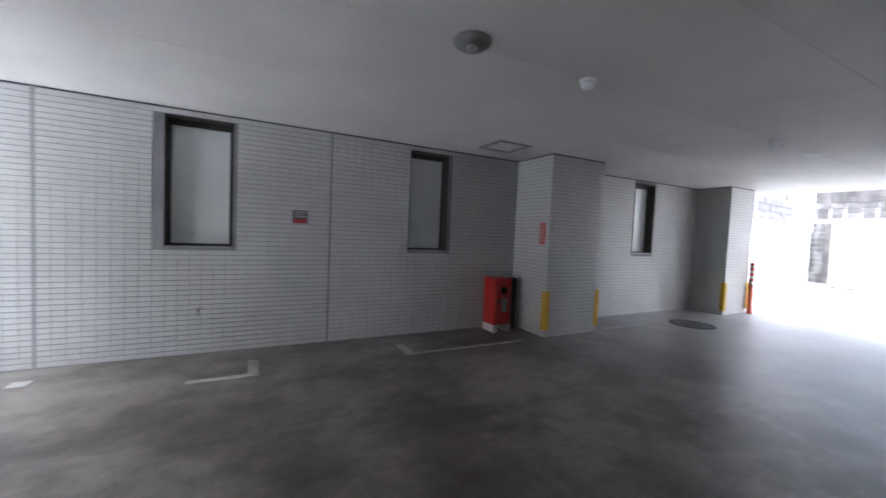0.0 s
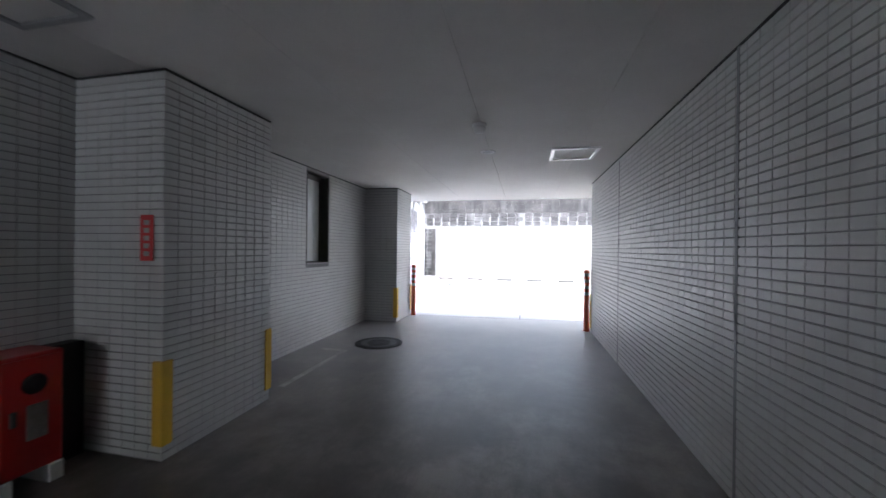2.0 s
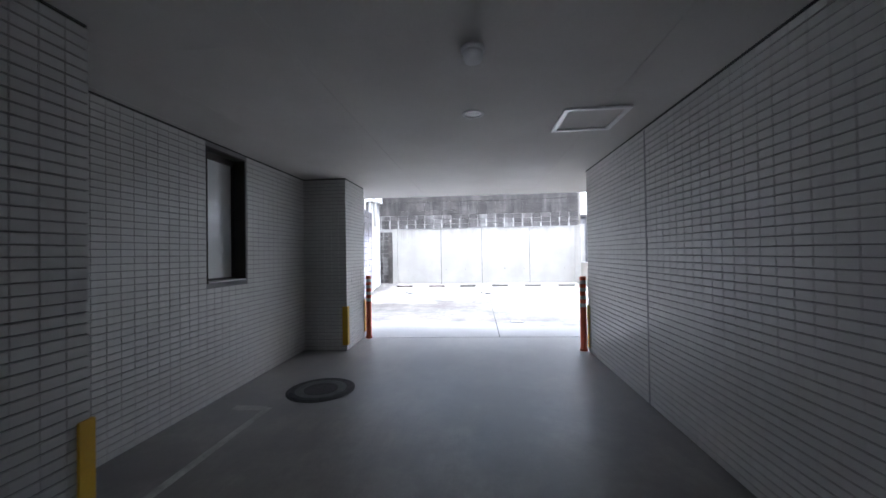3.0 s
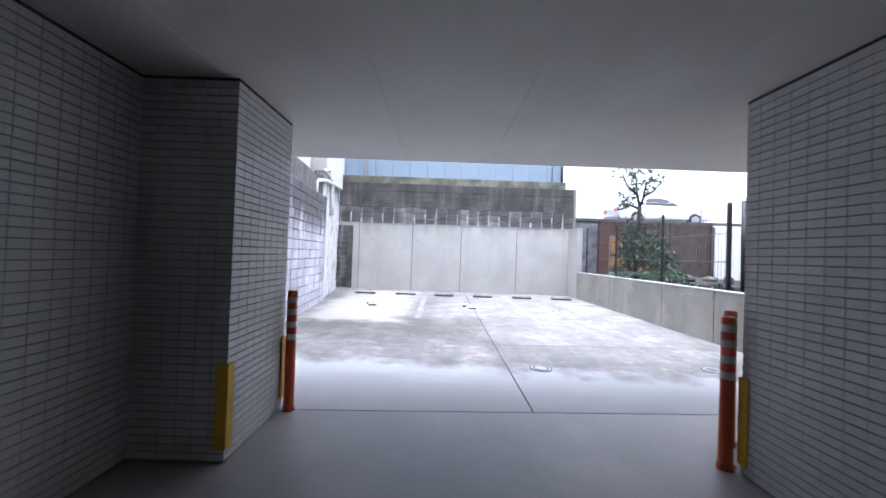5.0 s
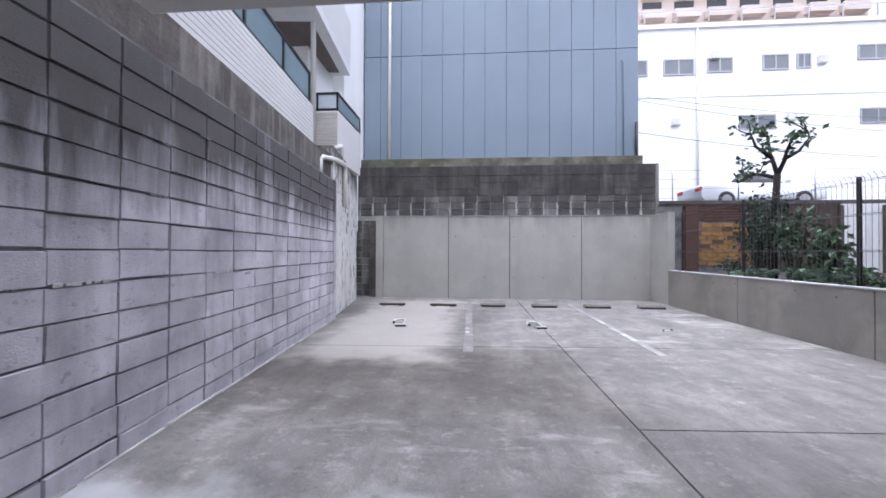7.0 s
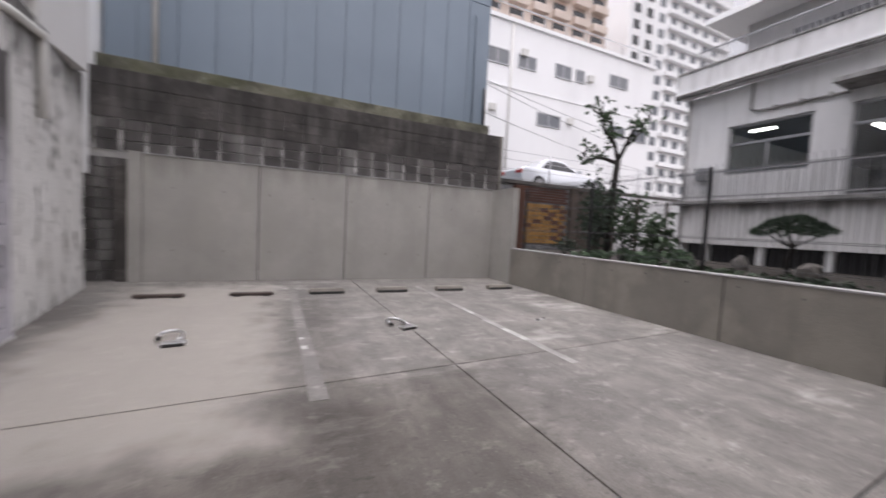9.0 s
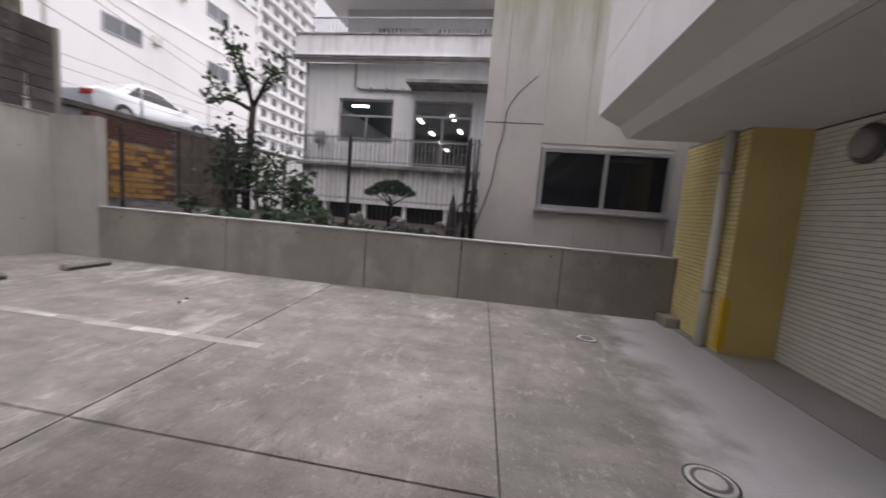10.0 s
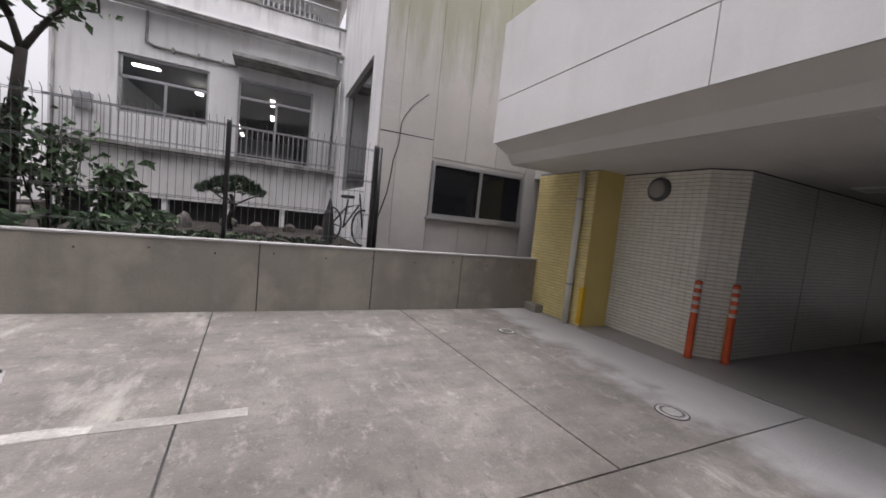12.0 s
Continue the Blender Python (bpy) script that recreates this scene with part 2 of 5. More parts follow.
PLINTH = mat("dripped_render", (0.78, 0.775, 0.77), (0.66, 0.655, 0.65), 0.85, 0.9, 40, 0.12, 0.1, streak=(0.25, 0.24, 0.23), streak_amount=0.5, streak_scale=5.0)
run_off(PLINTH, 1.7, 2.6, (0.10, 0.095, 0.09), 0.8)
SIDE = mat("old_panel_concrete", (0.455, 0.44, 0.42), (0.36, 0.348, 0.33), 0.85, 0.7, 40, 0.12, 0.12, streak=(0.36, 0.35, 0.325), streak_amount=0.5, streak_scale=1.6, blotch=(0.44, 0.425, 0.40), blotch_scale=0.9)
run_off(SIDE, 2.3, 5.4, (0.25, 0.255, 0.18), 0.8)
ALU = mat("aluminium", (0.42, 0.42, 0.43), (0.36, 0.36, 0.37), 0.4, 3, 60, 0.05, 0.0, metal=0.7)
BRONZE = mat("dark_bronze_frame", (0.055, 0.05, 0.045), (0.04, 0.037, 0.034), 0.45, 3, 60, 0.05, 0.0, metal=0.4)
BLACK = mat("black_steel_and_shade", (0.018, 0.018, 0.02), (0.012, 0.012, 0.013), 0.5, 4, 60)
MESHGREY = mat("galvanised_wire", (0.10, 0.10, 0.105), (0.08, 0.08, 0.085), 0.5, 4, 60, bump=0.0)
# opaque pale pane: light from the room behind is put into its colour
FROST = mat("frosted_glass_backlit", (0.72, 0.75, 0.74), (0.66, 0.69, 0.69), 0.25, 0.6, 30, 0.02, 0.0, coat=0.5)
DARKGLASS = mat("dark_window_glass", (0.012, 0.013, 0.015), (0.01, 0.01, 0.012), 0.06, 1, 10, 0.0, 0.0)
GREYGLASS = mat("grey_window_glass", (0.20, 0.21, 0.22), (0.16, 0.17, 0.19), 0.1, 0.5, 10, 0.0, 0.0)
GLASS = clear("clear_glass", (0.9, 0.95, 0.95))
ORANGE = mat("orange_plastic", (0.62, 0.10, 0.03), (0.5, 0.07, 0.02), 0.45, 4, 60, 0.1, 0.04)
REFLECT = mat("reflective_band", (0.62, 0.60, 0.58), (0.5, 0.48, 0.46), 0.3, 6, 60, 0.1, 0.0)
GUARD = mat("yellow_rubber", (0.68, 0.42, 0.02), (0.58, 0.34, 0.02), 0.5, 3, 60, 0.12, 0.05)
RED = mat("red_enamel", (0.50, 0.018, 0.012), (0.42, 0.014, 0.01), 0.35, 3, 60, 0.05, 0.0, coat=0.3)
RED_SIGN = mat("red_sign", (0.62, 0.05, 0.05), (0.55, 0.05, 0.05), 0.5, 3, 60, 0.05, 0.0)
PAINT = mat("road_paint", (0.62, 0.61, 0.58), (0.34, 0.33, 0.31), 0.8, 3.5, 45, 0.45, 0.1)
PAINT_FADED = mat("faded_road_paint", (0.42, 0.405, 0.38), (0.25, 0.24, 0.225), 0.8, 3.0, 45, 0.45, 0.1)
PAINT_GHOST = mat("ghost_road_paint", (0.235, 0.222, 0.206), (0.165, 0.156, 0.145), 0.8, 3.0, 45, 0.45, 0.1, fleck=(0.55, 0.53, 0.50))
PAINT_WORN = mat("worn_road_paint", (0.36, 0.342, 0.318), (0.21, 0.20, 0.187), 0.8, 3.0, 45, 0.45, 0.1)
IRON = mat("cast_iron", (0.035, 0.033, 0.032), (0.025, 0.024, 0.023), 0.6, 6, 60, 0.3, 0.3)
PVC = mat("white_pvc_pipe", (0.70, 0.69, 0.66), (0.6, 0.59, 0.56), 0.45, 2, 40, 0.05, 0.0)
SOIL = mat("garden_soil", (0.035, 0.028, 0.021), (0.022, 0.018, 0.014), 0.95, 2, 40, 0.4, 0.5)
BARK = mat("bark", (0.03, 0.024, 0.02), (0.018, 0.015, 0.013), 0.9, 8, 60, 0.4, 0.5)
LEAF = mat("leaf", (0.055, 0.10, 0.04), (0.035, 0.07, 0.03), 0.5, 4, 40, 0.1, 0.0, rnd=0.5)
LEAF_DARK = mat("dark_leaf", (0.03, 0.06, 0.03), (0.02, 0.042, 0.02), 0.5, 4, 40, 0.1, 0.0, rnd=0.5)
LEAF_PALE = mat("pale_leaf", (0.12, 0.19, 0.10), (0.09, 0.15, 0.09), 0.5, 4, 40, 0.1, 0.0, rnd=0.4)
BRICK_Y = mat("ochre_brick", (0.42, 0.23, 0.06), (0.34, 0.18, 0.05), 0.85, 3, 50, 0.2, 0.2, rnd=0.4)
BRICK_R = mat("brown_brick", (0.13, 0.055, 0.035), (0.10, 0.045, 0.03), 0.85, 3, 50, 0.2, 0.2, rnd=0.4)
SILVER = mat("silver_car_paint", (0.62, 0.64, 0.67), (0.60, 0.62, 0.65), 0.3, 1, 60, 0.0, 0.0, metal=0.35, coat=1.0)
RUBBER = mat("rubber", (0.02, 0.02, 0.02), (0.015, 0.015, 0.015), 0.8, 4, 60)
BEIGE = mat("beige_render", (0.72, 0.62, 0.55), (0.66, 0.56, 0.49), 0.85, 0.3, 20)
TUBE = glow("fluorescent_tube", (1.0, 0.97, 0.9), 4.0)
# near-black colour carries the dimness of the room behind the office windows
ROOM = mat("dimmed_room_paint", (0.07, 0.068, 0.06), (0.05, 0.05, 0.045), 0.8, 1, 30)


# ---- building helpers ----
def box(bm, x0, x1, y0, y1, z0, z1, bevel=0.0):
    vs = [bm.verts.new((x, y, z)) for x in (x0, x1) for y in (y0, y1) for z in (z0, z1)]
    fs = [bm.faces.new([vs[i] for i in q]) for q in ((0, 1, 3, 2), (4, 6, 7, 5), (0, 4, 5, 1), (2, 3, 7, 6), (0, 2, 6, 4), (1, 5, 7, 3))]
    if bevel:
        es = list({e for f in fs for e in f.edges})
        bmesh.ops.bevel(bm, geom=es, offset=bevel, segments=2, affect="EDGES", profile=0.5)
    return vs


def boxes(*items, bevel=0.0):
    bm = bmesh.new()
    for it in items:
        box(bm, *it, bevel=bevel)
    return bm


def tube(bm, points, radius, sides=8, taper=1.0):
    """A round bar along a line of points."""
    pts = [Vector(p) for p in points]
    rings = []
    for i, p in enumerate(pts):
        d = (pts[min(i + 1, len(pts) - 1)] - pts[max(i - 1, 0)]).normalized()
        a = d.orthogonal().normalized() if i == 0 else (rings_a - d * rings_a.dot(d)).normalized()
        rings_a = a
        b = d.cross(a)
        r = radius * (1 + (taper - 1) * i / max(1, len(pts) - 1))
        rings.append([bm.verts.new(p + r * (math.cos(2 * math.pi * k / sides) * a + math.sin(2 * math.pi * k / sides) * b)) for k in range(sides)])
    for r0, r1 in zip(rings, rings[1:]):
        for k in range(sides):
            bm.faces.new((r0[k], r0[(k + 1) % sides], r1[(k + 1) % sides], r1[k]))
    bm.faces.new(rings[0][::-1])
    bm.faces.new(rings[-1])


def lathe(bm, profile, centre=(0, 0, 0), sides=24):
    """A turned body from (radius, height) pairs."""
    c = Vector(centre)
    rings = [[bm.verts.new(c + Vector((r * math.cos(2 * math.pi * k / sides), r * math.sin(2 * math.pi * k / sides), z))) for k in range(sides)] for r, z in profile]
    for r0, r1 in zip(rings, rings[1:]):
        for k in range(sides):
            bm.faces.new((r0[k], r0[(k + 1) % sides], r1[(k + 1) % sides], r1[k]))
    bm.faces.new(rings[0][::-1])
    bm.faces.new(rings[-1])


def finish(name, bm, material, smooth=False):
    bmesh.ops.recalc_face_normals(bm, faces=bm.faces[:])
    me = bpy.data.meshes.new(name)
    bm.to_mesh(me)
    bm.free()
    me.materials.append(material)
    if smooth:
        me.polygons.foreach_set("use_smooth", [True] * len(me.polygons))
    return me


def part(name, bm, material, parent, label="", smooth=False, m=None):
    ob = new(name, finish(name, bm, material, smooth))
    ob.parent = parent
    if m is not None:
        ob.matrix_basis = m
    return tagged(ob, label)


def thing(name, label, category, at=(0, 0, 0), group="", turn=0):
    ob = new(name)
    ob.empty_display_size = 0.1
    ob.matrix_basis = pose(*at, 0, 0, turn)
    return tagged(ob, label, category, group)


def structure(name, bm, material, label, category="", smooth=False):
    return tagged(new(name, finish(name, bm, material, smooth)), label, category or name.split("_")[0], kind="structure")


def along(p0, p1):
    """The frame of a wall from p0 to p1, seen from its left: u runs along it, w comes out of it, z goes up."""
    a, b = Vector((*p0, 0)), Vector((*p1, 0))
    u = (b - a).normalized()
    w = Vector((0, 0, 1)).cross(u)
    return Matrix(((u.x, w.x, 0, a.x), (u.y, w.y, 0, a.y), (u.z, w.z, 1, 0), (0, 0, 0, 1))), (b - a).length


def holed(bm, length, w0, w1, z0, z1, hole):
    """One slab with one rectangular opening, in a single skin."""
    u0, u1, h0, h1 = hole
    rings = []
    for w in (w0, w1):
        rings.append([[bm.verts.new((u, w, z)) for u, z in q] for q in (((0, z0), (length, z0), (length, z1), (0, z1)), ((u0, h0), (u1, h0), (u1, h1), (u0, h1)))])
    for outer, inner in rings:
        for k in range(4):
            bm.faces.new((outer[k], outer[(k + 1) % 4], inner[(k + 1) % 4], inner[k]))
    for q in (0, 1):
        a, c = rings[0][q], rings[1][q]
        for k in range(4):
            bm.faces.new((a[k], a[(k + 1) % 4], c[(k + 1) % 4], c[k]))


def sheet(bm, length, w0, w1, z0, z1, holes=()):
    """A slab from 0 to length with rectangular openings (u0, u1, z0, z1)."""
    u = 0.0
    for h0, h1, hz0, hz1 in sorted(holes):
        if h0 > u:
            box(bm, u, h0, w0, w1, z0, z1)
        if hz0 > z0:
            box(bm, h0, h1, w0, w1, z0, hz0)
        if hz1 < z1:
            box(bm, h0, h1, w0, w1, hz1, z1)
        u = h1
    if length > u:
        box(bm, u, length, w0, w1, z0, z1)


def piece_mesh(name, w, h, d, chamfer, material):
    """One tile, brick or block: open at the back, with a chamfered face."""
    c = chamfer
    vs = [(0, 0, 0), (w, 0, 0), (w, 0, h), (0, 0, h), (c, d, c), (w - c, d, c), (w - c, d, h - c), (c, d, h - c)]
    fs = [(4, 5, 6, 7)[::-1], (0, 1, 5, 4)[::-1], (1, 2, 6, 5)[::-1], (2, 3, 7, 6)[::-1], (3, 0, 4, 7)[::-1]]
    me = bpy.data.meshes.new(name)
    me.from_pydata(vs, [], fs)
    me.materials.append(material)
    return me


PIECES = []


def pieces(name, parent, m, length, z0, z1, size, gap, depth, chamfer, material, holes=(), near=(0, 0), bond=0.0, wobble=0.0):
    """Remember a field of tiles or blocks on a wall; they are laid at the end of the file."""
    PIECES.append((name, parent, m, length, z0, z1, size, gap, depth, chamfer, material, holes, near, bond, wobble))


def lay_pieces():
    for name, parent, m, length, z0, z1, (pw, ph), (gw, gh), depth, chamfer, material, holes, near, bond, wobble in PIECES:
        rng = random.Random(len(name) + int(length * 100))
        if bond == 0.0:
            length, m = length + 2 * depth, m @ Matrix.Translation((-depth, 0, 0))
            pw = length / max(1, round(length / pw))
        me = piece_mesh(name, pw - gw, ph - gh, depth, chamfer, material)
        todo = []
        for r in range(int((z1 - z0) / ph + 0.01)):
            for c in range(-1, int(length / pw) + 1):
                u, z = c * pw + (bond * pw if r % 2 else 0) + gw / 2, z0 + r * ph + gh / 2
                if u < -0.02 or u + pw - gw > length + 0.02:
                    continue
                if any(u + pw - gw > h[0] and u < h[1] and z + ph - gh > h[2] and z < h[3] for h in holes):
                    continue
                todo.append((u, z))
        todo.sort(key=lambda q: (abs(q[0] - near[0]), abs(q[1] - near[1])))
        for u, z in todo[:300]:
            ob = new(name, me)
            ob.parent = parent
            ob.matrix_basis = m @ pose(u + rng.uniform(-wobble, wobble), rng.uniform(-wobble, wobble) if wobble else rng.uniform(-0.0006, 0.0006), z + rng.uniform(-wobble, wobble), rng.uniform(-1, 1) * 260 * wobble, rng.uniform(-1, 1) * 60 * wobble, rng.uniform(-1, 1) * 90 * wobble)
        if todo[300:]:
            base = np.array([v.co[:] for v in me.vertices])
            faces = [tuple(p.vertices) for p in me.polygons]
            vs, fs = [], []
            for u, z in todo[300:]:
                k = len(vs)
                vs += [tuple(v) for v in base + (u, rng.uniform(-0.0006, 0.0006), z)]
                fs += [tuple(k + i for i in f) for f in faces]
            rest = bpy.data.meshes.new(name + "_field")
            rest.from_pydata(vs, [], fs)
            rest.materials.append(material)
            ob = new(name + "_field", rest)
            ob.parent, ob.matrix_basis = parent, m
            tagged(ob, kind="stuff")


def tiled(name, p0, p1, z1=2.405, material=None, holes=(), near=None, label="", thick=0.2, z_top=2.44):
    """A wall with stacked tiles on its face."""
    m, length = along(p0, p1)
    bm = bmesh.new()
    sheet(bm, length, -thick, 0.0, -0.02, z_top, holes)
    bm.transform(m)
    ob = structure(name, bm, JOINT, label, "wall")
    near = near or (length / 2, 1.2)
    pieces("tile", ob, m, length, 0.005, z1, (0.1, 0.05), (0.0016, 0.006), 0.008, 0.0014, material or TILE, [(a - 0.005, b + 0.005, c - 0.005, d + 0.005) for a, b, c, d in holes], near)
    return ob, m, length


# ---- ground and floors ----
structure("ground", boxes((-60, 120, -110, 80, -0.6, -0.12)), CONC_DARK, "dark built-over ground around the lot", "ground")
# out-of-view slab, added as a reflector for the garage ceiling
structure("road_west", boxes((-14.0, -3.36, -6.0, 12.0, -0.12, -0.005)), APRON, "unseen pale concrete slab added to bounce light onto the garage ceiling", "pavement")
# unseen wall, added to block sky light that falls in from the west
structure("wall_west_neighbour", boxes((-12.3, -12.0, -8.0, 14.0, -0.1, 8.0)), CONC_BACK, "unseen grey wall added to keep sky light off the garage floor", "wall")
XJ, YJ = (8.85, 11.265, 13.72, 19.36), (-1.73, 2.11, 6.9)
yard = tagged(new("floor_yard"), "weathered concrete parking yard with cut joints", "floor", kind="structure")


def slab(x0, x1, y0, y1, straight=False):
    """One pour of concrete between two slightly skewed joints."""
    g = 0.0078
    bm = bmesh.new()
    top = [(x + s * g - (0.05 * (y - 2.11) if skew else 0), y + (g if y == y0 else -g)) for x, s, skew, y in ((x0, 1, True, y0), (x1, -1, not straight, y0), (x1, -1, not straight, y1), (x0, 1, True, y1))]
    vs = [bm.verts.new((x, y, z)) for z in (-0.12, 0.0) for x, y in top]
    bm.faces.new(vs[4:]), bm.faces.new(vs[3::-1])
    for k in range(4):
        bm.faces.new((vs[k], vs[(k + 1) % 4], vs[4 + (k + 1) % 4], vs[4 + k]))
    return bm


for i in range(3):
    for j in range(2):
        if j == 1 and i == 0:
            continue
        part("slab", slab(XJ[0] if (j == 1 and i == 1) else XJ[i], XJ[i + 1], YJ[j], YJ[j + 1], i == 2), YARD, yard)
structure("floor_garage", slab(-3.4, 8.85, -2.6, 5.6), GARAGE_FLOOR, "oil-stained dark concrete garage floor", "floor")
part("joint_bed", boxes((8.5, 19.4, -1.75, 6.9, -0.12, -0.012)), GAP, yard)
part("back_strip", boxes((19.335, 20.5, 6.0, 8.0, -0.12, -0.004)), YARD, yard)


# ---- garage shell ----
W1 = (3.495 + 0.14, 3.495 + 0.715, 1.08, 2.35)
W2 = (3.495 - 2.34, 3.495 - 1.80, 1.08, 2.35)
wall_n, mn, ln = tiled("wall_north", (3.495, 4.93), (-3.3, 4.93), holes=[W1, W2], near=(2.6, 1.2), label="white tiled garage wall with narrow windows")
W3 = (7.955 - 6.63, 7.955 - 6.07, 1.10, 2.365)
wall_n2, mn2, ln2 = tiled("wall_north_2", (7.955, 4.895), (4.455, 4.895), holes=[W3], near=(0.8, 1.2), label="white tiled garage wall behind the pillars")
tiled("pillar_1_west", (3.495, 4.22), (3.495, 4.93), label="white tiled pillar side beside a red cabinet", thick=0.3)
tiled("pillar_1_south", (4.455, 4.22), (3.495, 4.22), label="white tiled pillar face with yellow corner guards", thick=0.3)
tiled("pillar_1_east", (4.455, 4.895), (4.455, 4.22), label="white tiled pillar side", thick=0.3)
tiled("pillar_2_west", (7.955, 4.283), (7.955, 4.895), label="white tiled pillar side at the garage mouth", thick=0.3)
tiled("pillar_2_south", (8.77, 4.283), (7.955, 4.283), label="white tiled pillar face at the garage mouth", thick=0.28, near=(0.3, 0.9))
tiled("pillar_2_east", (8.77, 5.4), (8.77, 4.283), label="white tiled pillar side facing the yard", thick=0.3)
wall_s, ms, ls = tiled("wall_south", (2.29, 0.95), (8.02, 0.967), near=(0.8, 1.3), label="white tiled garage wall with expansion joints", thick=0.25)
tiled("wall_south_end", (2.29, -2.6), (2.29, 0.95), near=(3.4, 1.2), label="white tiled wall end with yellow corner guard", thick=0.25)
tiled("wall_chamfer", (8.02, 0.967), (8.345, 0.68), material=TILE_OUT, label="cream tiled splayed corner at the garage mouth")
tiled("wall_east_front", (8.345, 0.68), (8.345, -0.585), material=TILE_OUT, label="cream tiled front wall with a round lamp")
tiled("wall_yellow_tiles", (8.92, -0.585), (8.92, -1.90), material=YELLOW_TILE, label="yellow tiled pier facing the yard", thick=0.5, near=(0.5, 1.2))
structure("wall_yellow", boxes((8.34, 8.915, -0.9, -0.580, -0.02, 2.44)), YELLOW_WALL, "smooth yellow rendered side of a pier", "wall")
# unseen walls, added to cut down the daylight entering from behind
structure("wall_far_south", boxes((-3.3, 2.05, -2.8, -2.6, -0.1, 2.44), (-3.5, -3.3, -2.8, 3.1, -0.1, 2.7)), CEIL, "unseen plain wall added to limit daylight from the garage rear", "wall")

# vertical expansion joints
for nm, m, us in (("n", mn, (3.495 - 0.835, 3.495 + 1.61)), ("s", ms, (3.87 - 2.29, 6.295 - 2.29))):
    for u in us:
        bm = boxes((u - 0.012, u + 0.012, 0.0, 0.0105, 0.0, 2.41))
        bm.transform(m)
        structure("trim_joint", bm, SEAL, "grey vertical expansion joint in the tiling", "joint")

# ceiling boards with fine gaps, and the slab over them
bm = bmesh.new()
xs = [-3.3, -2.5, -0.7, 1.1, 2.9, 4.7, 6.6, 8.49, 9.80]
ys = [-2.62, -1.5, -0.45, 0.52, 1.475, 2.43, 3.39, 4.34, 4.83, 5.12]
for x0, x1 in zip(xs, xs[1:]):
    for y0, y1 in zip(ys, ys[1:]):
        if x0 > 8 and (y0 < -1.5 or y1 > 4.9):
            continue
        if y1 > 4.9 and x0 > 8.0:
            continue
        box(bm, x0 + 0.0004, x1 - 0.0004, y0 + 0.0012, y1 - 0.0012, 2.42, 2.445)
box(bm, -3.3, 8.6, -2.62, 5.12, 2.434, 2.70)
box(bm, 8.6, 9.80, -1.472, 4.826, 2.434, 2.70)
structure("ceiling", bm, CEIL, "pale grey boarded garage ceiling", "ceiling")
bm = bmesh.new()
vs = [bm.verts.new((x, y, z)) for y in (-1.472, 4.83) for x, z in ((9.804, 2.422), (9.88, 2.422), (9.98, 2.56), (10.24, 2.696), (9.804, 2.71))]
for k in range(5):
    bm.faces.new((vs[k], vs[(k + 1) % 5], vs[(k + 1) % 5 + 5], vs[k + 5]))
bm.faces.new(vs[:5][::-1]), bm.faces.new(vs[5:])
structure("trim_soffit", bm, CEIL, "sloping beige edge of the soffit", "soffit")
parapet = tagged(new("wall_parapet"), "white painted balcony parapet over the garage mouth", "parapet", kind="structure")
part("lower_panel", boxes((10.02, 10.25, -1.50, 1.655, 2.70, 3.335), (10.02, 10.25, 1.665, 4.83, 2.70, 3.335)), WHITE, parapet)
part("upper_panel", boxes((10.02, 10.25, -1.50, 1.655, 3.35, 4.5), (10.02, 10.25, 1.665, 4.83, 3.35, 4.5)), WHITE, parapet)
part("backing", boxes((9.85, 10.235, -1.485, 4.82, 2.71, 4.48)), GAP, parapet)
structure("wall_upper_storeys", boxes((-3.3, 8.6, -2.6, 5.1, 2.70, 4.6)), TILE_OUT, "upper storeys of the tiled apartment house", "house wall")
# dark strips under the ceiling, the shadow gap's shade put into their colour
for p0, p1 in (((3.49, 4.921), (-3.3, 4.921)), ((7.95, 4.886), (4.46, 4.886)), ((3.486, 4.22), (3.486, 4.92)), ((4.455, 4.211), (3.486, 4.211)), ((7.946, 4.274), (7.946, 4.89)), ((8.77, 4.274), (7.946, 4.274)), ((2.281, 0.959), (8.02, 0.976)), ((8.03, 0.97), (8.355, 0.685)), ((8.355, 0.68), (8.355, -0.58))):
    m, length = along(p0, p1)
    bm = boxes((0, length, -0.02, 0.001, 2.409, 2.4195))
    bm.transform(m)
    structure("trim_gap", bm, GAP, "dark strip standing in for the shadow gap under the ceiling", "trim")


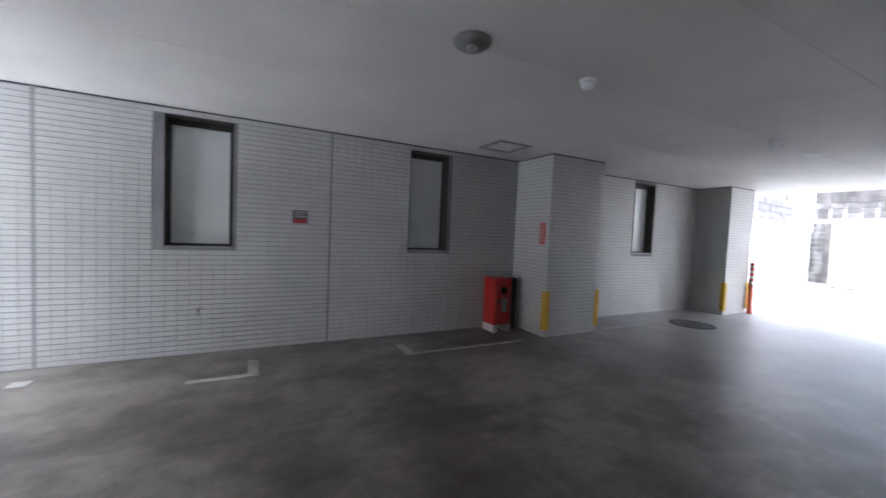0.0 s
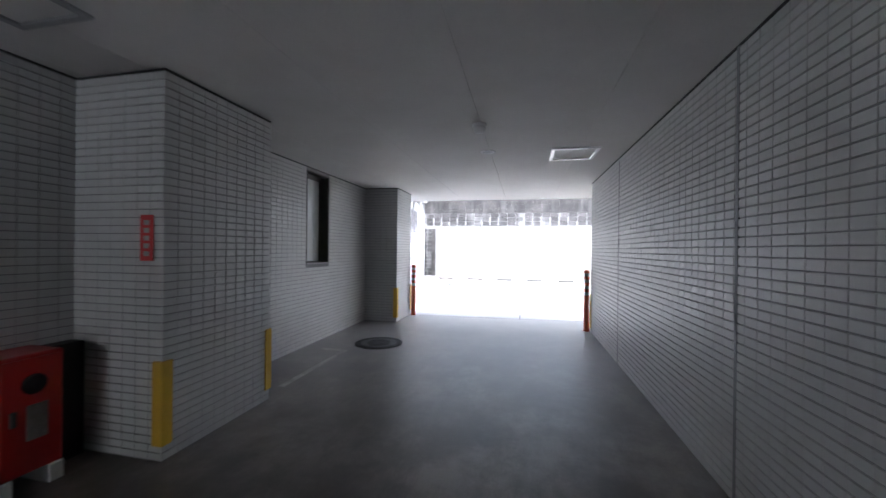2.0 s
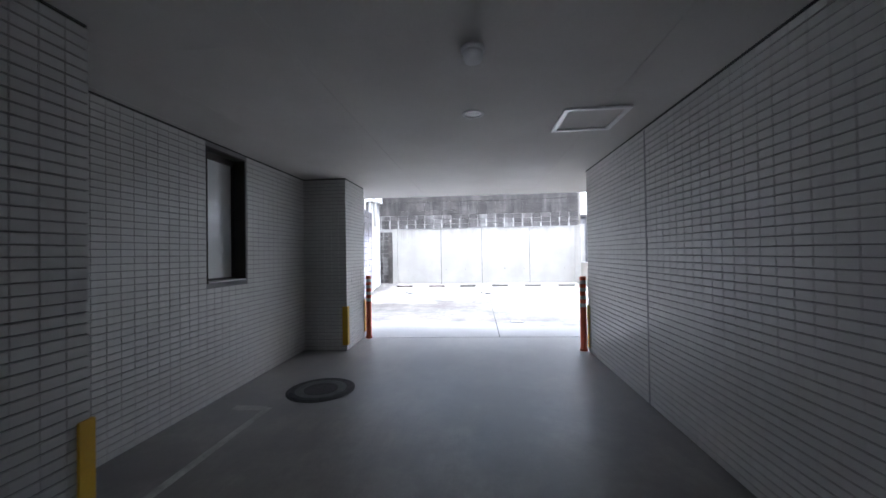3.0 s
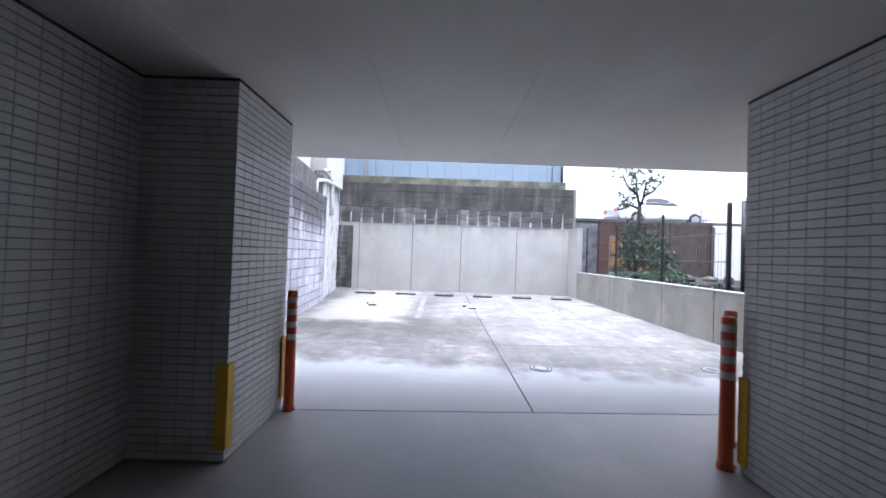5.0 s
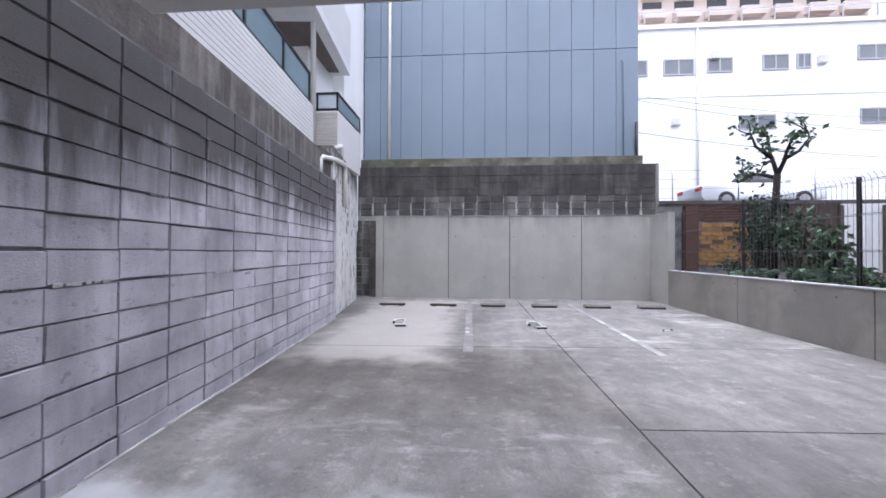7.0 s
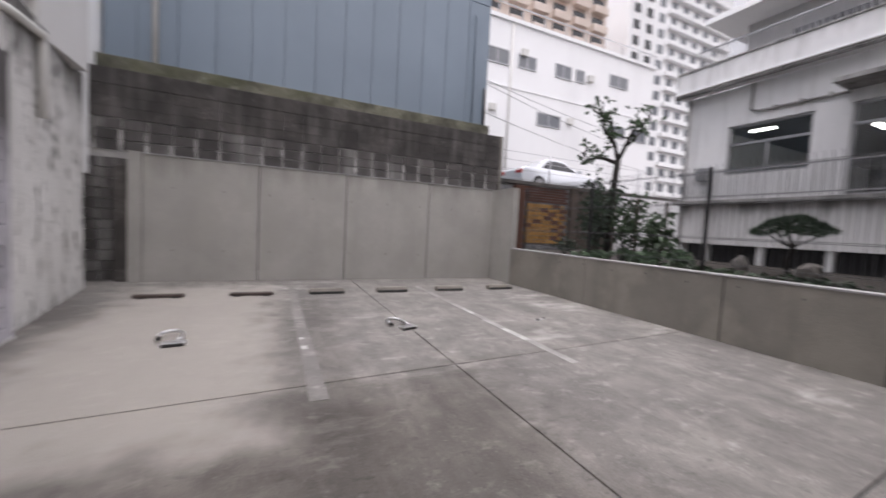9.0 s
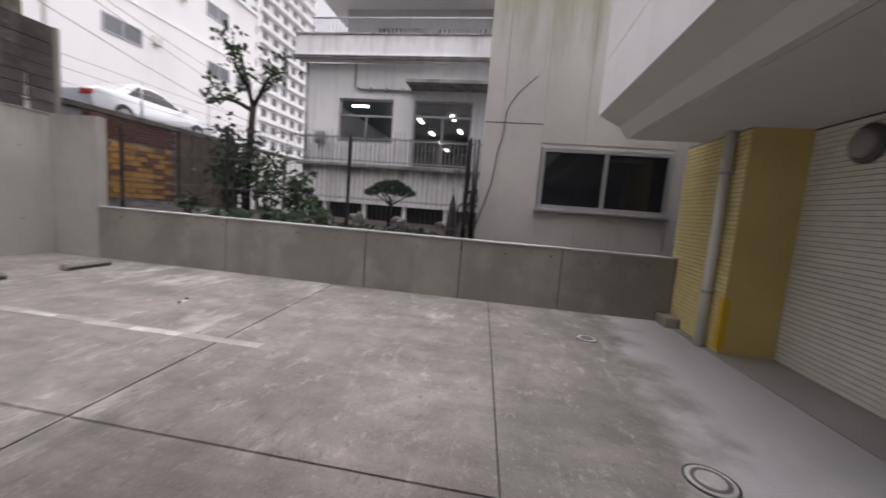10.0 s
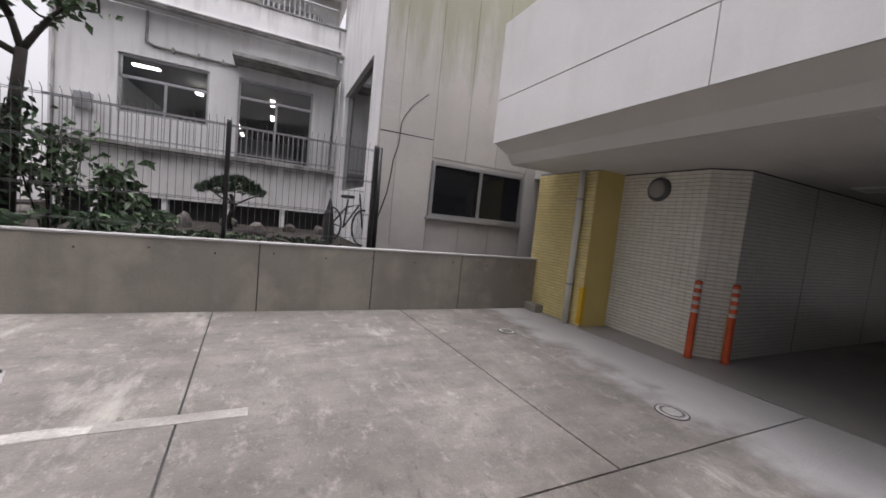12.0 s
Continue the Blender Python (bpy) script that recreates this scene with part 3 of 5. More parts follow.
def garage_window(name, p, m, hole, label):
    """A narrow frosted window, set back in the tiled wall."""
    u0, u1, z0, z1 = hole
    win = tagged(new(name), label, "window", kind="structure")
    f = 0.035
    bm = boxes((u0 + 0.01, u0 + f, -0.17, -0.11, z0, z1), (u1 - f, u1 - 0.01, -0.17, -0.11, z0, z1), (u0 + f, u1 - f, -0.17, -0.11, z0, z0 + f), (u0 + f, u1 - f, -0.17, -0.11, z1 - 0.07, z1), bevel=0.004)
    bm.transform(m)
    part("window_frame", bm, BRONZE, win, "dark bronze frame")
    bm = boxes((u0 + f, u1 - f, -0.145, -0.135, z0 + f, z1 - 0.07))
    bm.transform(m)
    part("pane", bm, FROST, win, "frosted pane")
    for nm, a, b2, z2, z3 in (("jamb_lining", u0 + 0.0005, u0 + 0.010, z0, z1), ("jamb_lining", u1 - 0.010, u1 - 0.0005, z0, z1), ("head_lining", u0 + 0.010, u1 - 0.010, z1 - 0.010, z1 - 0.0005)):
        bm = boxes((a, b2, -0.17, 0.006, z2, z3))
        bm.transform(m)
        part(nm, bm, BRONZE, win, "dark bronze lining")
    bm = boxes((u0 + 0.010, u1 - 0.010, -0.109, 0.012, z0, z0 + 0.012), bevel=0.002)
    bm.transform(m)
    part("sill", bm, ALU, win, "grey metal sill")
    bm = boxes((u0, u1, -0.35, -0.2, z0, z1))
    bm.transform(m)
    part("blind_wall", bm, CEIL, win)


garage_window("window_1", wall_n, mn, W1, "narrow frosted window in a dark bronze frame")
garage_window("window_2", wall_n, mn, W2, "narrow frosted window in a dark bronze frame")
garage_window("window_3", wall_n2, mn2, W3, "narrow frosted window in a dark bronze frame")

# ---- yard walls ----
# low concrete wall along the garden
low = tagged(new("wall_low"), "low grey concrete boundary wall with pale coping", "wall", kind="structure")
for x0, x1 in zip((8.93, 10.46, 11.925, 13.43, 15.86), (10.46, 11.925, 13.43, 15.86, 18.36)):
    part("panel", boxes((x0 + 0.008, x1 - 0.008, -1.88, -1.725, -0.05, 0.885), bevel=0.004), CONC, low)
part("core", boxes((8.93, 18.36, -1.87, -1.74, -0.05, 0.88)), GAP, low)
part("coping", boxes((8.93, 18.36, -1.885, -1.715, 0.885, 0.91), bevel=0.004), APRON, low, "pale mortar coping")
tie = bmesh.new()
lathe(tie, [(0.012, 0.0), (0.012, 0.004), (0.005, 0.002)], (0, 0, 0), 10)
tie_me = finish("tie_hole", tie, GAP)
for k in range(14):
    ob = new("tie_hole", tie_me)
    ob.parent, ob.matrix_basis = low, pose(9.3 + 0.66 * k, -1.7245, 0.74 if k % 2 else 0.77, -90, 0, 0)
# tall concrete wall at the back, with its wing
back = tagged(new("wall_back"), "tall grey concrete retaining wall in cast panels", "wall", kind="structure")
for y0, y1 in zip((-1.89, 0.186, 2.257, 4.07), (0.186, 2.257, 4.07, 6.05)):
    part("panel", boxes((19.33, 19.5, y0 + 0.009, y1 - 0.009, -0.05, 2.44), bevel=0.005), CONC_BACK, back)
part("core", boxes((19.345, 19.49, -1.88, 6.04, -0.05, 2.43)), GAP, back)
part("wing", boxes((18.362, 19.5, -1.90, -1.735, -0.05, 2.44), bevel=0.006), CONC_BACK, back)
part("pilaster", boxes((19.25, 19.5, 6.05, 6.26, -0.05, 2.46), bevel=0.006), CONC_BACK, back)
part("coping", boxes((19.31, 19.52, -1.9, 6.05, 2.44, 2.455)), APRON, back)
part("side_pier", boxes((19.40, 19.7, 6.27, 6.50, -0.05, 2.2), bevel=0.01), CONC_DARK, back)
for k in range(18):
    ob = new("tie_hole", tie_me)
    ob.parent, ob.matrix_basis = back, pose(19.3295, -1.3 + 0.86 * (k % 9), 0.62 if k < 9 else 1.83, 0, -90, 0)
# old block wall over it
bm = bmesh.new()
box(bm, 19.56, 19.75, -1.97, 7.3, -0.1, 3.70)
upper = structure("wall_old_blocks", bm, LIME, "sooty old concrete block wall on the retaining wall", "wall")
part("cap", boxes((19.535, 19.80, -1.97, 7.3, 3.68, 3.98), bevel=0.01), OLD, upper, "stained concrete cap")
part("end_post", boxes((19.50, 19.78, -2.06, -1.972, 2.30, 3.98), bevel=0.008), CONC, upper)
part("mossy_kerb", boxes((19.82, 20.05, -1.75, 6.9, 3.9, 4.30), bevel=0.01), mat("mossy_concrete", (0.23, 0.22, 0.17), (0.10, 0.105, 0.06), 0.95, 1.8, 30, 0.3, 0.3, blotch=(0.06, 0.06, 0.045), blotch_scale=1.2, fleck=(0.55, 0.53, 0.49)), upper)
mb, lb = along((19.555, -1.96), (19.555, 7.2))
pieces("block", upper, mb, lb, 2.47, 3.08, (0.40, 0.2), (0.022, 0.012), 0.022, 0.005, BLOCK_DARK, near=(4, 3), wobble=0.006)
pieces("block", upper, mb, lb, 3.075, 3.68, (0.40, 0.2), (0.002, 0.002), 0.022, 0.001, OLD, near=(4, 3.4), wobble=0.0015)
pieces("block", upper, mb @ Matrix.Translation((8.3, 0, 0)), 0.85, 0.0, 2.45, (0.40, 0.195), (0.012, 0.012), 0.022, 0.005, BLOCK_DARK, near=(0.4, 1.2), wobble=0.002)
rng = random.Random(5)
for k in range(22):
    if rng.random() < 0.8:
        yk = -1.96 + 0.4 * (k + 1)
        bm = bmesh.new()
        z, top = 2.47, 2.47 + rng.choice((0.2, 0.2, 0.38, 0.42))
        while z < top:
            h = rng.uniform(0.05, 0.16)
            box(bm, 19.526, 19.545, yk - rng.uniform(0.008, 0.04), yk + rng.uniform(0.008, 0.04), z, min(z + h, top), 0.003)
            z += h + rng.choice((0.0, 0.0, 0.02))
        part("mortar_smear", bm, LIME, upper, "pale mortar smear")
# block wall along the other side, slightly askew
BX0, BX1 = (7.9, 5.47), (15.68, 6.17)
mk, lk = along(BX1, BX0)
bm = boxes((0, lk, -0.16, 0.0, -0.05, 2.80))
bm.transform(mk)
blockwall = structure("wall_blocks", bm, MORTAR, "grey concrete block wall, damp-stained, with rough mortar joints", "wall")
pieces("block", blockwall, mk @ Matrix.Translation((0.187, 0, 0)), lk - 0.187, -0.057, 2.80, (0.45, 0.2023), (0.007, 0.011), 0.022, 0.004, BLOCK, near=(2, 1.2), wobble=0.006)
rng = random.Random(8)
for u, z, w in ((3.45, 1.12, 0.10), (3.82, 1.15, 0.30), (3.10, 1.16, 0.16), (2.2, 1.36, 0.1), (0.75, 1.36, 0.12), (4.4, 0.95, 0.2), (5.2, 1.16, 0.35), (1.4, 0.35, 0.1)):
    bm = bmesh.new()
    for k in range(6):
        a = u + w * k / 6 + rng.uniform(-0.01, 0.01)
        h = rng.uniform(0.006, 0.014)
        box(bm, a, a + w / 6 * rng.uniform(0.6, 1.05), 0.0, 0.026 + rng.uniform(0, 0.006), z - h, z + h, 0.003)
    bm.transform(mk)
    part("mortar_smear", bm, LIME_PALE, blockwall, "pale mortar squeezed from a joint")
for _ in range(34):
    u, z, w = rng.uniform(0.4, 6.6), -0.057 + 0.2023 * rng.randrange(4, 13), rng.uniform(0.05, 0.22)
    bm = bmesh.new()
    for k in range(4):
        box(bm, u + w * k / 4, u + w * (k + rng.uniform(0.6, 1.0)) / 4, 0.0, 0.025 + rng.uniform(0, 0.009), z - rng.uniform(0.003, 0.008), z + rng.uniform(0.002, 0.007), 0.002)
    bm.transform(mk)
    part("mortar_lip", bm, MORTAR_LIP, blockwall, "mortar lip on a joint")
bm = bmesh.new()
u = 0.02
while u < lk - 0.1:
    w = rng.uniform(0.12, 0.4)
    box(bm, u, u + w, 0.0, 0.035 + rng.uniform(0, 0.012), -0.02, 0.012 + rng.uniform(0, 0.012), 0.004)
    u += w + rng.choice((0.0, 0.0, 0.05))
bm.transform(mk)
part("foot_mortar", bm, LIME_PALE, blockwall, "pale mortar fillet along the foot")
bm = boxes((0.0, 0.155, 0.0, 0.022, -0.02, 2.80), bevel=0.004)
bm.transform(mk)
part("end_strip", bm, BLOCK, blockwall)
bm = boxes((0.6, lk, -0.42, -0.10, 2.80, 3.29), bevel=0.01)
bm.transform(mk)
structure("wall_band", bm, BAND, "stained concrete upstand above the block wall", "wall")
mr, lr = along((18.72, 6.68), (15.70, 6.22))
bm = boxes((0, lr, -0.3, 0.0, -0.05, 3.55), bevel=0.015)
bm.transform(mr)
structure("wall_flaking", bm, ROUGH_WHITE, "flaking white rendered wall with rust runs", "wall")

# ---- neighbouring houses ----
blue = thing("blue_building", "blue-grey steel-clad shed behind the wall", "building", (20.0, 0, 0))
y = -1.72
while y < 6.85:
    part("siding_panel", boxes((0.02, 0.06, y + 0.010, min(y + 0.666, 6.85), 4.28, 7.66), bevel=0.006), BLUE, blue)
    part("siding_panel", boxes((0.02, 0.06, y + 0.010, min(y + 0.666, 6.85), 7.68, 12.0), bevel=0.006), BLUE, blue)
    y += 0.67
part("body", boxes((0.05, 9.0, -1.72, 6.85, 2.0, 12.0)), BLUE, blue)
bm = bmesh.new()
tube(bm, [(-0.03, 6.02, 4.0), (-0.03, 6.02, 12.0)], 0.05, 10)
part("downpipe", bm, PVC, blue, "white downpipe", True)
bm = bmesh.new()
tube(bm, [(-0.05, -1.62, 4.0), (-0.05, -1.62, 5.35)], 0.04, 8)
part("vent_pipe", bm, BLACK, blue, "black pipe", True)
bm = bmesh.new()
tube(bm, [(-0.03, -1.25, 4.3), (-0.03, -1.25, 7.2), (-0.03, -1.2, 7.28)], 0.02, 8)
part("conduit", bm, BLUE, blue, "", True)

# apartment house with balconies beside the block wall
TINT = mat("tinted_glass", (0.20, 0.27, 0.30), (0.17, 0.23, 0.26), 0.1, 1, 10, 0, 0)
APT = mat("small_white_tiles", (0.74, 0.73, 0.72), (0.68, 0.67, 0.66), 0.5, 0.6, 30, 0.08, 0.05)
CREAM = mat("cream_brick_tile", (0.62, 0.585, 0.53), (0.50, 0.47, 0.42), 0.6, 2, 40, 0.2, 0.1)
PALE_GLASS = mat("pale_balcony_glass", (0.62, 0.68, 0.74), (0.56, 0.62, 0.68), 0.1, 1, 10, 0, 0)
apt = thing("apartment_house", "white tiled apartment house with dark-railed balconies", "house", (0, 0, 0))
ma, la = along((15.62, 6.62), (6.5, 5.80))


def on(m, *items, bevel=0.0):
    bm = boxes(*items, bevel=bevel)
    bm.transform(m)
    return bm


part("body", on(ma, (0, la, -6, -1.4, 2.6, 14)), FAR_WHITE, apt)
part("balcony_parapet", on(ma, (0, la, -0.15, 0.0, 2.9, 4.33)), APT, apt, "white tiled parapet")
for k in range(13):
    part("tile_course", on(ma, (0.05, la, 0.0, 0.010, 3.36 + k * 0.075, 3.36 + k * 0.075 + 0.062)), APT, apt)
part("balcony_floor", on(ma, (0, la, -1.4, -0.15, 2.9, 3.1)), FAR_WHITE, apt)
part("balcony_slab", on(ma, (-2.5, la, -1.4, 0.15, 6.17, 6.37)), WHITE, apt)
part("upper_parapet", on(ma, (-2.5, la, 0.0, 0.15, 6.37, 7.6)), APT, apt)
part("soffit_panel", on(ma, (-2.5 + 0.2, -0.15, -1.0, -0.1, 6.155, 6.17)), mat("brown_soffit", (0.16, 0.13, 0.12), (0.13, 0.11, 0.10), 0.8), apt)
for k in range(5):
    part("glass_panel", on(ma, (0.12 + k * 1.25, 0.12 + k * 1.25 + 1.18, -0.09, -0.06, 4.42, 4.95)), TINT, apt)
    part("rail_post", on(ma, (0.06 + k * 1.25, 0.11 + k * 1.25, -0.10, -0.04, 4.33, 5.0)), BLACK, apt)
part("top_rail", on(ma, (0.06, la, -0.10, -0.04, 4.95, 5.0)), BLACK, apt, "black balcony rail")
part("bottom_rail", on(ma, (0.06, la, -0.10, -0.04, 4.37, 4.42)), BLACK, apt, "black balcony rail")
bm = bmesh.new()
tube(bm, [(15.78, 6.70, 3.2), (15.78, 6.70, 12)], 0.055, 10)
part("downpipe", bm, PVC, apt, "white downpipe", True)
wing = part("rear_balcony", boxes((16.5, 18.2, 6.43, 7.2, 3.45, 4.58)), APT, apt, "cream tiled balcony")
for k in range(14):
    part("tile_course", boxes((16.485, 16.5, 6.44, 7.2, 3.5 + k * 0.075, 3.5 + k * 0.075 + 0.06)), CREAM, wing)
part("rail", boxes((16.5, 16.54, 6.43, 7.2, 4.96, 5.01), (16.5, 16.54, 6.43, 7.2, 4.60, 4.64), (16.5, 16.54, 6.43, 6.47, 4.58, 5.01), (16.5, 16.54, 6.90, 6.94, 4.58, 5.01), (16.5, 18.2, 6.43, 6.47, 4.96, 5.01), (16.5, 18.2, 6.43, 6.47, 4.58, 4.63), (18.16, 18.2, 6.43, 6.47, 4.58, 5.01)), BLACK, wing, "black balcony rail")
part("glass", boxes((16.515, 16.525, 6.47, 7.2, 4.63, 4.96)), PALE_GLASS, wing, "pale glass panel")
part("glass", boxes((16.54, 18.16, 6.445, 6.455, 4.63, 4.96)), TINT, wing)
part("rear_wall", boxes((18.2, 24.0, 6.9, 12, 2.0, 12)), FAR_WHITE, apt)
part("rear_wall", boxes((16.6, 19.0, 7.2, 12, 2.0, 12)), FAR_WHITE, apt)

# side house with the cracked wall
side = thing("panel_house", "old concrete panel house with a cracked, moss-stained wall", "house", (0, 0, 0))
SWX0, SWX1, SWZ0, SWZ1 = 8.87, 10.83, 1.47, 2.44
mw, lw = along((5.0, -2.49), (11.80, -2.49))
HZ = 2.795
for u0, u1, rows in ((0, 3.2, ((0.0, 9.0),)), (3.2, 3.84, ((0.0, 9.0),)), (5.85, 6.5, ((0.0, HZ), (HZ, 9.0))), (6.5, 6.8, ((0.0, HZ), (HZ, 9.0))), (3.84, 4.55, ((0.0, SWZ0 - 0.06), (SWZ1 + 0.06, 9.0))), (4.55, 5.2, ((0.0, SWZ0 - 0.06), (SWZ1 + 0.06, 9.0))), (5.2, 5.85, ((0.0, SWZ0 - 0.06), (SWZ1 + 0.06, 9.0)))):
    for z0, z1 in rows:
        part("wall_panel", on(mw, (u0 + 0.004, u1 - 0.004, -0.15, 0.0, z0 + 0.004, z1 - 0.004), bevel=0.003), SIDE, side)
part("joint_backing", on(mw, (0.01, 3.86, -0.16, -0.012, 0.0, 8.9), (5.84, 6.79, -0.16, -0.012, 0.0, 8.9), (3.86, 5.84, -0.16, -0.012, 0.0, SWZ0), (3.86, 5.84, -0.16, -0.012, SWZ1, 8.9)), SIDE, side)
part("open_joint", on(mw, (5.855, 6.795, -0.002, 0.002, HZ - 0.008, HZ + 0.008)), GAP, side, "dark open joint")
part("window_surround", on(mw, (3.78, 3.868, -0.15, -0.002, SWZ0 - 0.056, SWZ1 + 0.056)), SIDE, side)
part("core", boxes((5.0, 8.4, -7.2, -2.62, 0, 8.9), (8.4, 11.3, -7.2, -3.2, 0, 8.9)), SIDE, side)
for it in ((11.5, 11.80, -7.3, -2.65, 0, 1.9), (11.5, 11.80, -7.3, -6.4, 1.9, 9), (11.5, 11.80, -3.4, -2.65, 1.9, 9), (11.5, 11.80, -6.4, -3.4, 4.3, 9)):
    part("return_wall", boxes(it), SCHOOL, side)
win = part("window", boxes((SWX0 + 0.0, SWX0 + 0.06, -2.54, -2.465, SWZ0, SWZ1), (SWX1 - 0.06, SWX1, -2.54, -2.465, SWZ0, SWZ1), (SWX0 + 0.06, SWX1 - 0.06, -2.54, -2.465, SWZ0, SWZ0 + 0.06), (SWX0 + 0.06, SWX1 - 0.06, -2.54, -2.465, SWZ1 - 0.07, SWZ1), (9.80, 9.86, -2.535, -2.475, SWZ0 + 0.06, SWZ1 - 0.07), bevel=0.004), ALU, side, "aluminium sliding window frame")
part("sill", boxes((SWX0 - 0.05, SWX1 + 0.05, -2.52, -2.42, SWZ0 - 0.05, SWZ0), bevel=0.006), ALU, win)
for a, b in ((SWX0 + 0.06, 9.80), (9.86, SWX1 - 0.06)):
    part("pane", boxes((a, b, -2.51, -2.50, SWZ0 + 0.06, SWZ1 - 0.07)), DARKGLASS, win, "black window pane")
part("side_window", boxes((11.6, 11.7, -6.4, -3.4, 1.9, 4.3)), DARKGLASS, side)
bm = bmesh.new()
tube(bm, [(11.80, -2.487, 1.1), (11.718, -2.487, 1.38), (11.6, -2.487, 1.8), (11.56, -2.487, 2.1), (11.541, -2.487, 2.34), (11.47, -2.487, 2.6), (11.456, -2.487, 2.957), (11.40, -2.487, 3.1), (11.291, -2.487, 3.268), (11.019, -2.487, 3.53)], 0.011, 6, 0.6)
part("crack", bm, BLACK, side, "dark filled crack")

# school-like building across the garden
SY = -7.33
sch = thing("white_office", "white rendered building with stained ledges and lit rooms", "building", (0, 0, 0))
WA, WB = (14.87, 16.61, 3.14, 4.44), (12.48, 14.25, 2.49, 4.455)
for x0, x1, (a, b, z0, z1) in ((11.8, 14.56, WB), (14.56, 17.75, WA)):
    bm = bmesh.new()
    holed(bm, x1 - x0, -0.2, 0.0, 1.27, 5.45, (a - x0, b - x0, z0, z1))
    bm.transform(along((x0, SY), (x1, SY))[0])
    part("facade", bm, SCHOOL, sch)
part("ledge", boxes((11.8, 17.85, SY + 0.002, SY + 0.25, 2.38, 2.47), bevel=0.01), LEDGE, sch, "sooty ledge")
part("plinth_face", boxes((11.8, 17.75, SY + 0.004, SY + 0.03, 1.27, 2.378)), PLINTH, sch, "drip-stained lower wall")
part("cornice", boxes((11.8, 17.95, SY - 0.1, SY + 0.35, 5.50, 5.60), (11.8, 17.95, SY - 0.1, SY + 0.30, 5.60, 6.15), bevel=0.01), SCHOOL, sch, "stained parapet band")
part("canopy", boxes((11.9, 14.35, SY + 0.002, SY + 0.75, 4.72, 4.82), bevel=0.01), LEDGE, sch, "sooty canopy slab")
part("cornice_shadow_lip", boxes((11.8, 17.95, SY + 0.30, SY + 0.36, 5.44, 5.50), bevel=0.008), LEDGE, sch, "sooty drip lip")
part("coping", boxes((11.8, 17.95, SY - 0.12, SY + 0.33, 6.15, 6.20), bevel=0.008), LEDGE, sch, "sooty coping")
part("upper_wall", boxes((11.8, 17.0, SY - 3.2, SY - 1.2, 5.4, 9.5)), SCHOOL, sch)
for a, b in ((12.3, 13.9), (14.3, 15.9)):
    w = part("upper_window", boxes((a, b, SY - 1.2, SY - 1.15, 6.3, 7.0)), DARKGLASS, sch)
    part("grille", boxes(*[(a + 0.04 + k * 0.14, a + 0.07 + k * 0.14, SY - 1.13, SY - 1.10, 6.25, 7.05) for k in range(11)], (a, b, SY - 1.13, SY - 1.1, 6.2, 6.25)), ALU, w)
part("eave", boxes((11.6, 17.6, SY - 3.4, SY - 0.2, 7.6, 7.75)), FAR_WHITE, sch)
part("end_wall", boxes((17.55, 17.75, SY - 12, SY - 0.2, 0.2, 5.45)), SCHOOL, sch)
# black sheet behind the piers stands in for the recess's shade
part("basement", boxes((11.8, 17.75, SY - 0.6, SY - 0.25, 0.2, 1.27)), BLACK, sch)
for x in (11.8, 13.0, 14.3, 15.6, 16.9, 17.6):
    part("basement_pier", boxes((x, x + 0.12, SY - 0.25, SY - 0.02, 0.2, 1.27)), SCHOOL, sch)
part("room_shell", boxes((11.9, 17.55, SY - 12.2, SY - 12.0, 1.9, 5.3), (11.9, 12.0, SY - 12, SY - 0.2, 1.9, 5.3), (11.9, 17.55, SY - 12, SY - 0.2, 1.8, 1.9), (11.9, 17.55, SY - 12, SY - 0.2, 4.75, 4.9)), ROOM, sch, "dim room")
for (a, b, z0, z1), mid in ((WA, 3.95), (WB, 4.0)):
    c = (a + b) / 2
    wf = part("window_frame", boxes((a, a + 0.05, SY - 0.14, SY - 0.06, z0, z1), (b - 0.05, b, SY - 0.14, SY - 0.06, z0, z1), (a, b, SY - 0.14, SY - 0.06, z0, z0 + 0.05), (a, b, SY - 0.14, SY - 0.06, z1 - 0.05, z1), (c - 0.025, c + 0.025, SY - 0.13, SY - 0.07, z0, mid), (a, b, SY - 0.14, SY - 0.06, mid - 0.03, mid + 0.03)), ALU, sch)
    for p, q in ((a + 0.05, c - 0.025), (c + 0.025, b - 0.05)):
        pane = part("pane", boxes((p, q, SY - 0.105, SY - 0.1, z0 + 0.05, z1 - 0.05)), GLASS, wf)
        pane.visible_shadow = False
part("strip_lamp", boxes((16.12, 16.68, SY - 1.26, SY - 1.14, 4.5, 4.55)), TUBE, sch, "lit fluorescent lamp")
part("strip_lamp", boxes((15.45, 15.62, SY - 3.1, SY - 2.6, 4.5, 4.55)), TUBE, sch, "lit fluorescent lamp")
for x, ys in ((13.5, (-7.95, -10.3, -12.7)), (14.9, (-11.0, -13.4, -15.8, -18.0))):
    for y in ys:
        part("strip_lamp", boxes((x - 0.06, x + 0.06, y - 0.5, y + 0.25, 4.68, 4.73)), TUBE, sch, "lit fluorescent lamp")
rail = part("railing", boxes((11.8, 17.75, SY + 0.2, SY + 0.24, 3.20, 3.24), (11.8, 17.75, SY + 0.2, SY + 0.24, 2.55, 2.58)), ALU, sch, "grey metal railing")
for k in range(49):
    part("baluster", boxes((11.82 + k * 0.12, 11.84 + k * 0.12, SY + 0.21, SY + 0.23, 2.47, 3.20)), ALU, rail)

# garden ground behind the low wall, and the raised lot behind it
structure("ground_garden", boxes((11.8, 20.2, -7.3, -1.88, 0.0, 0.80), (20.2, 60, -40, -1.9, 0.0, 0.7)), SOIL, "dark leafy garden soil behind the wall", "ground")
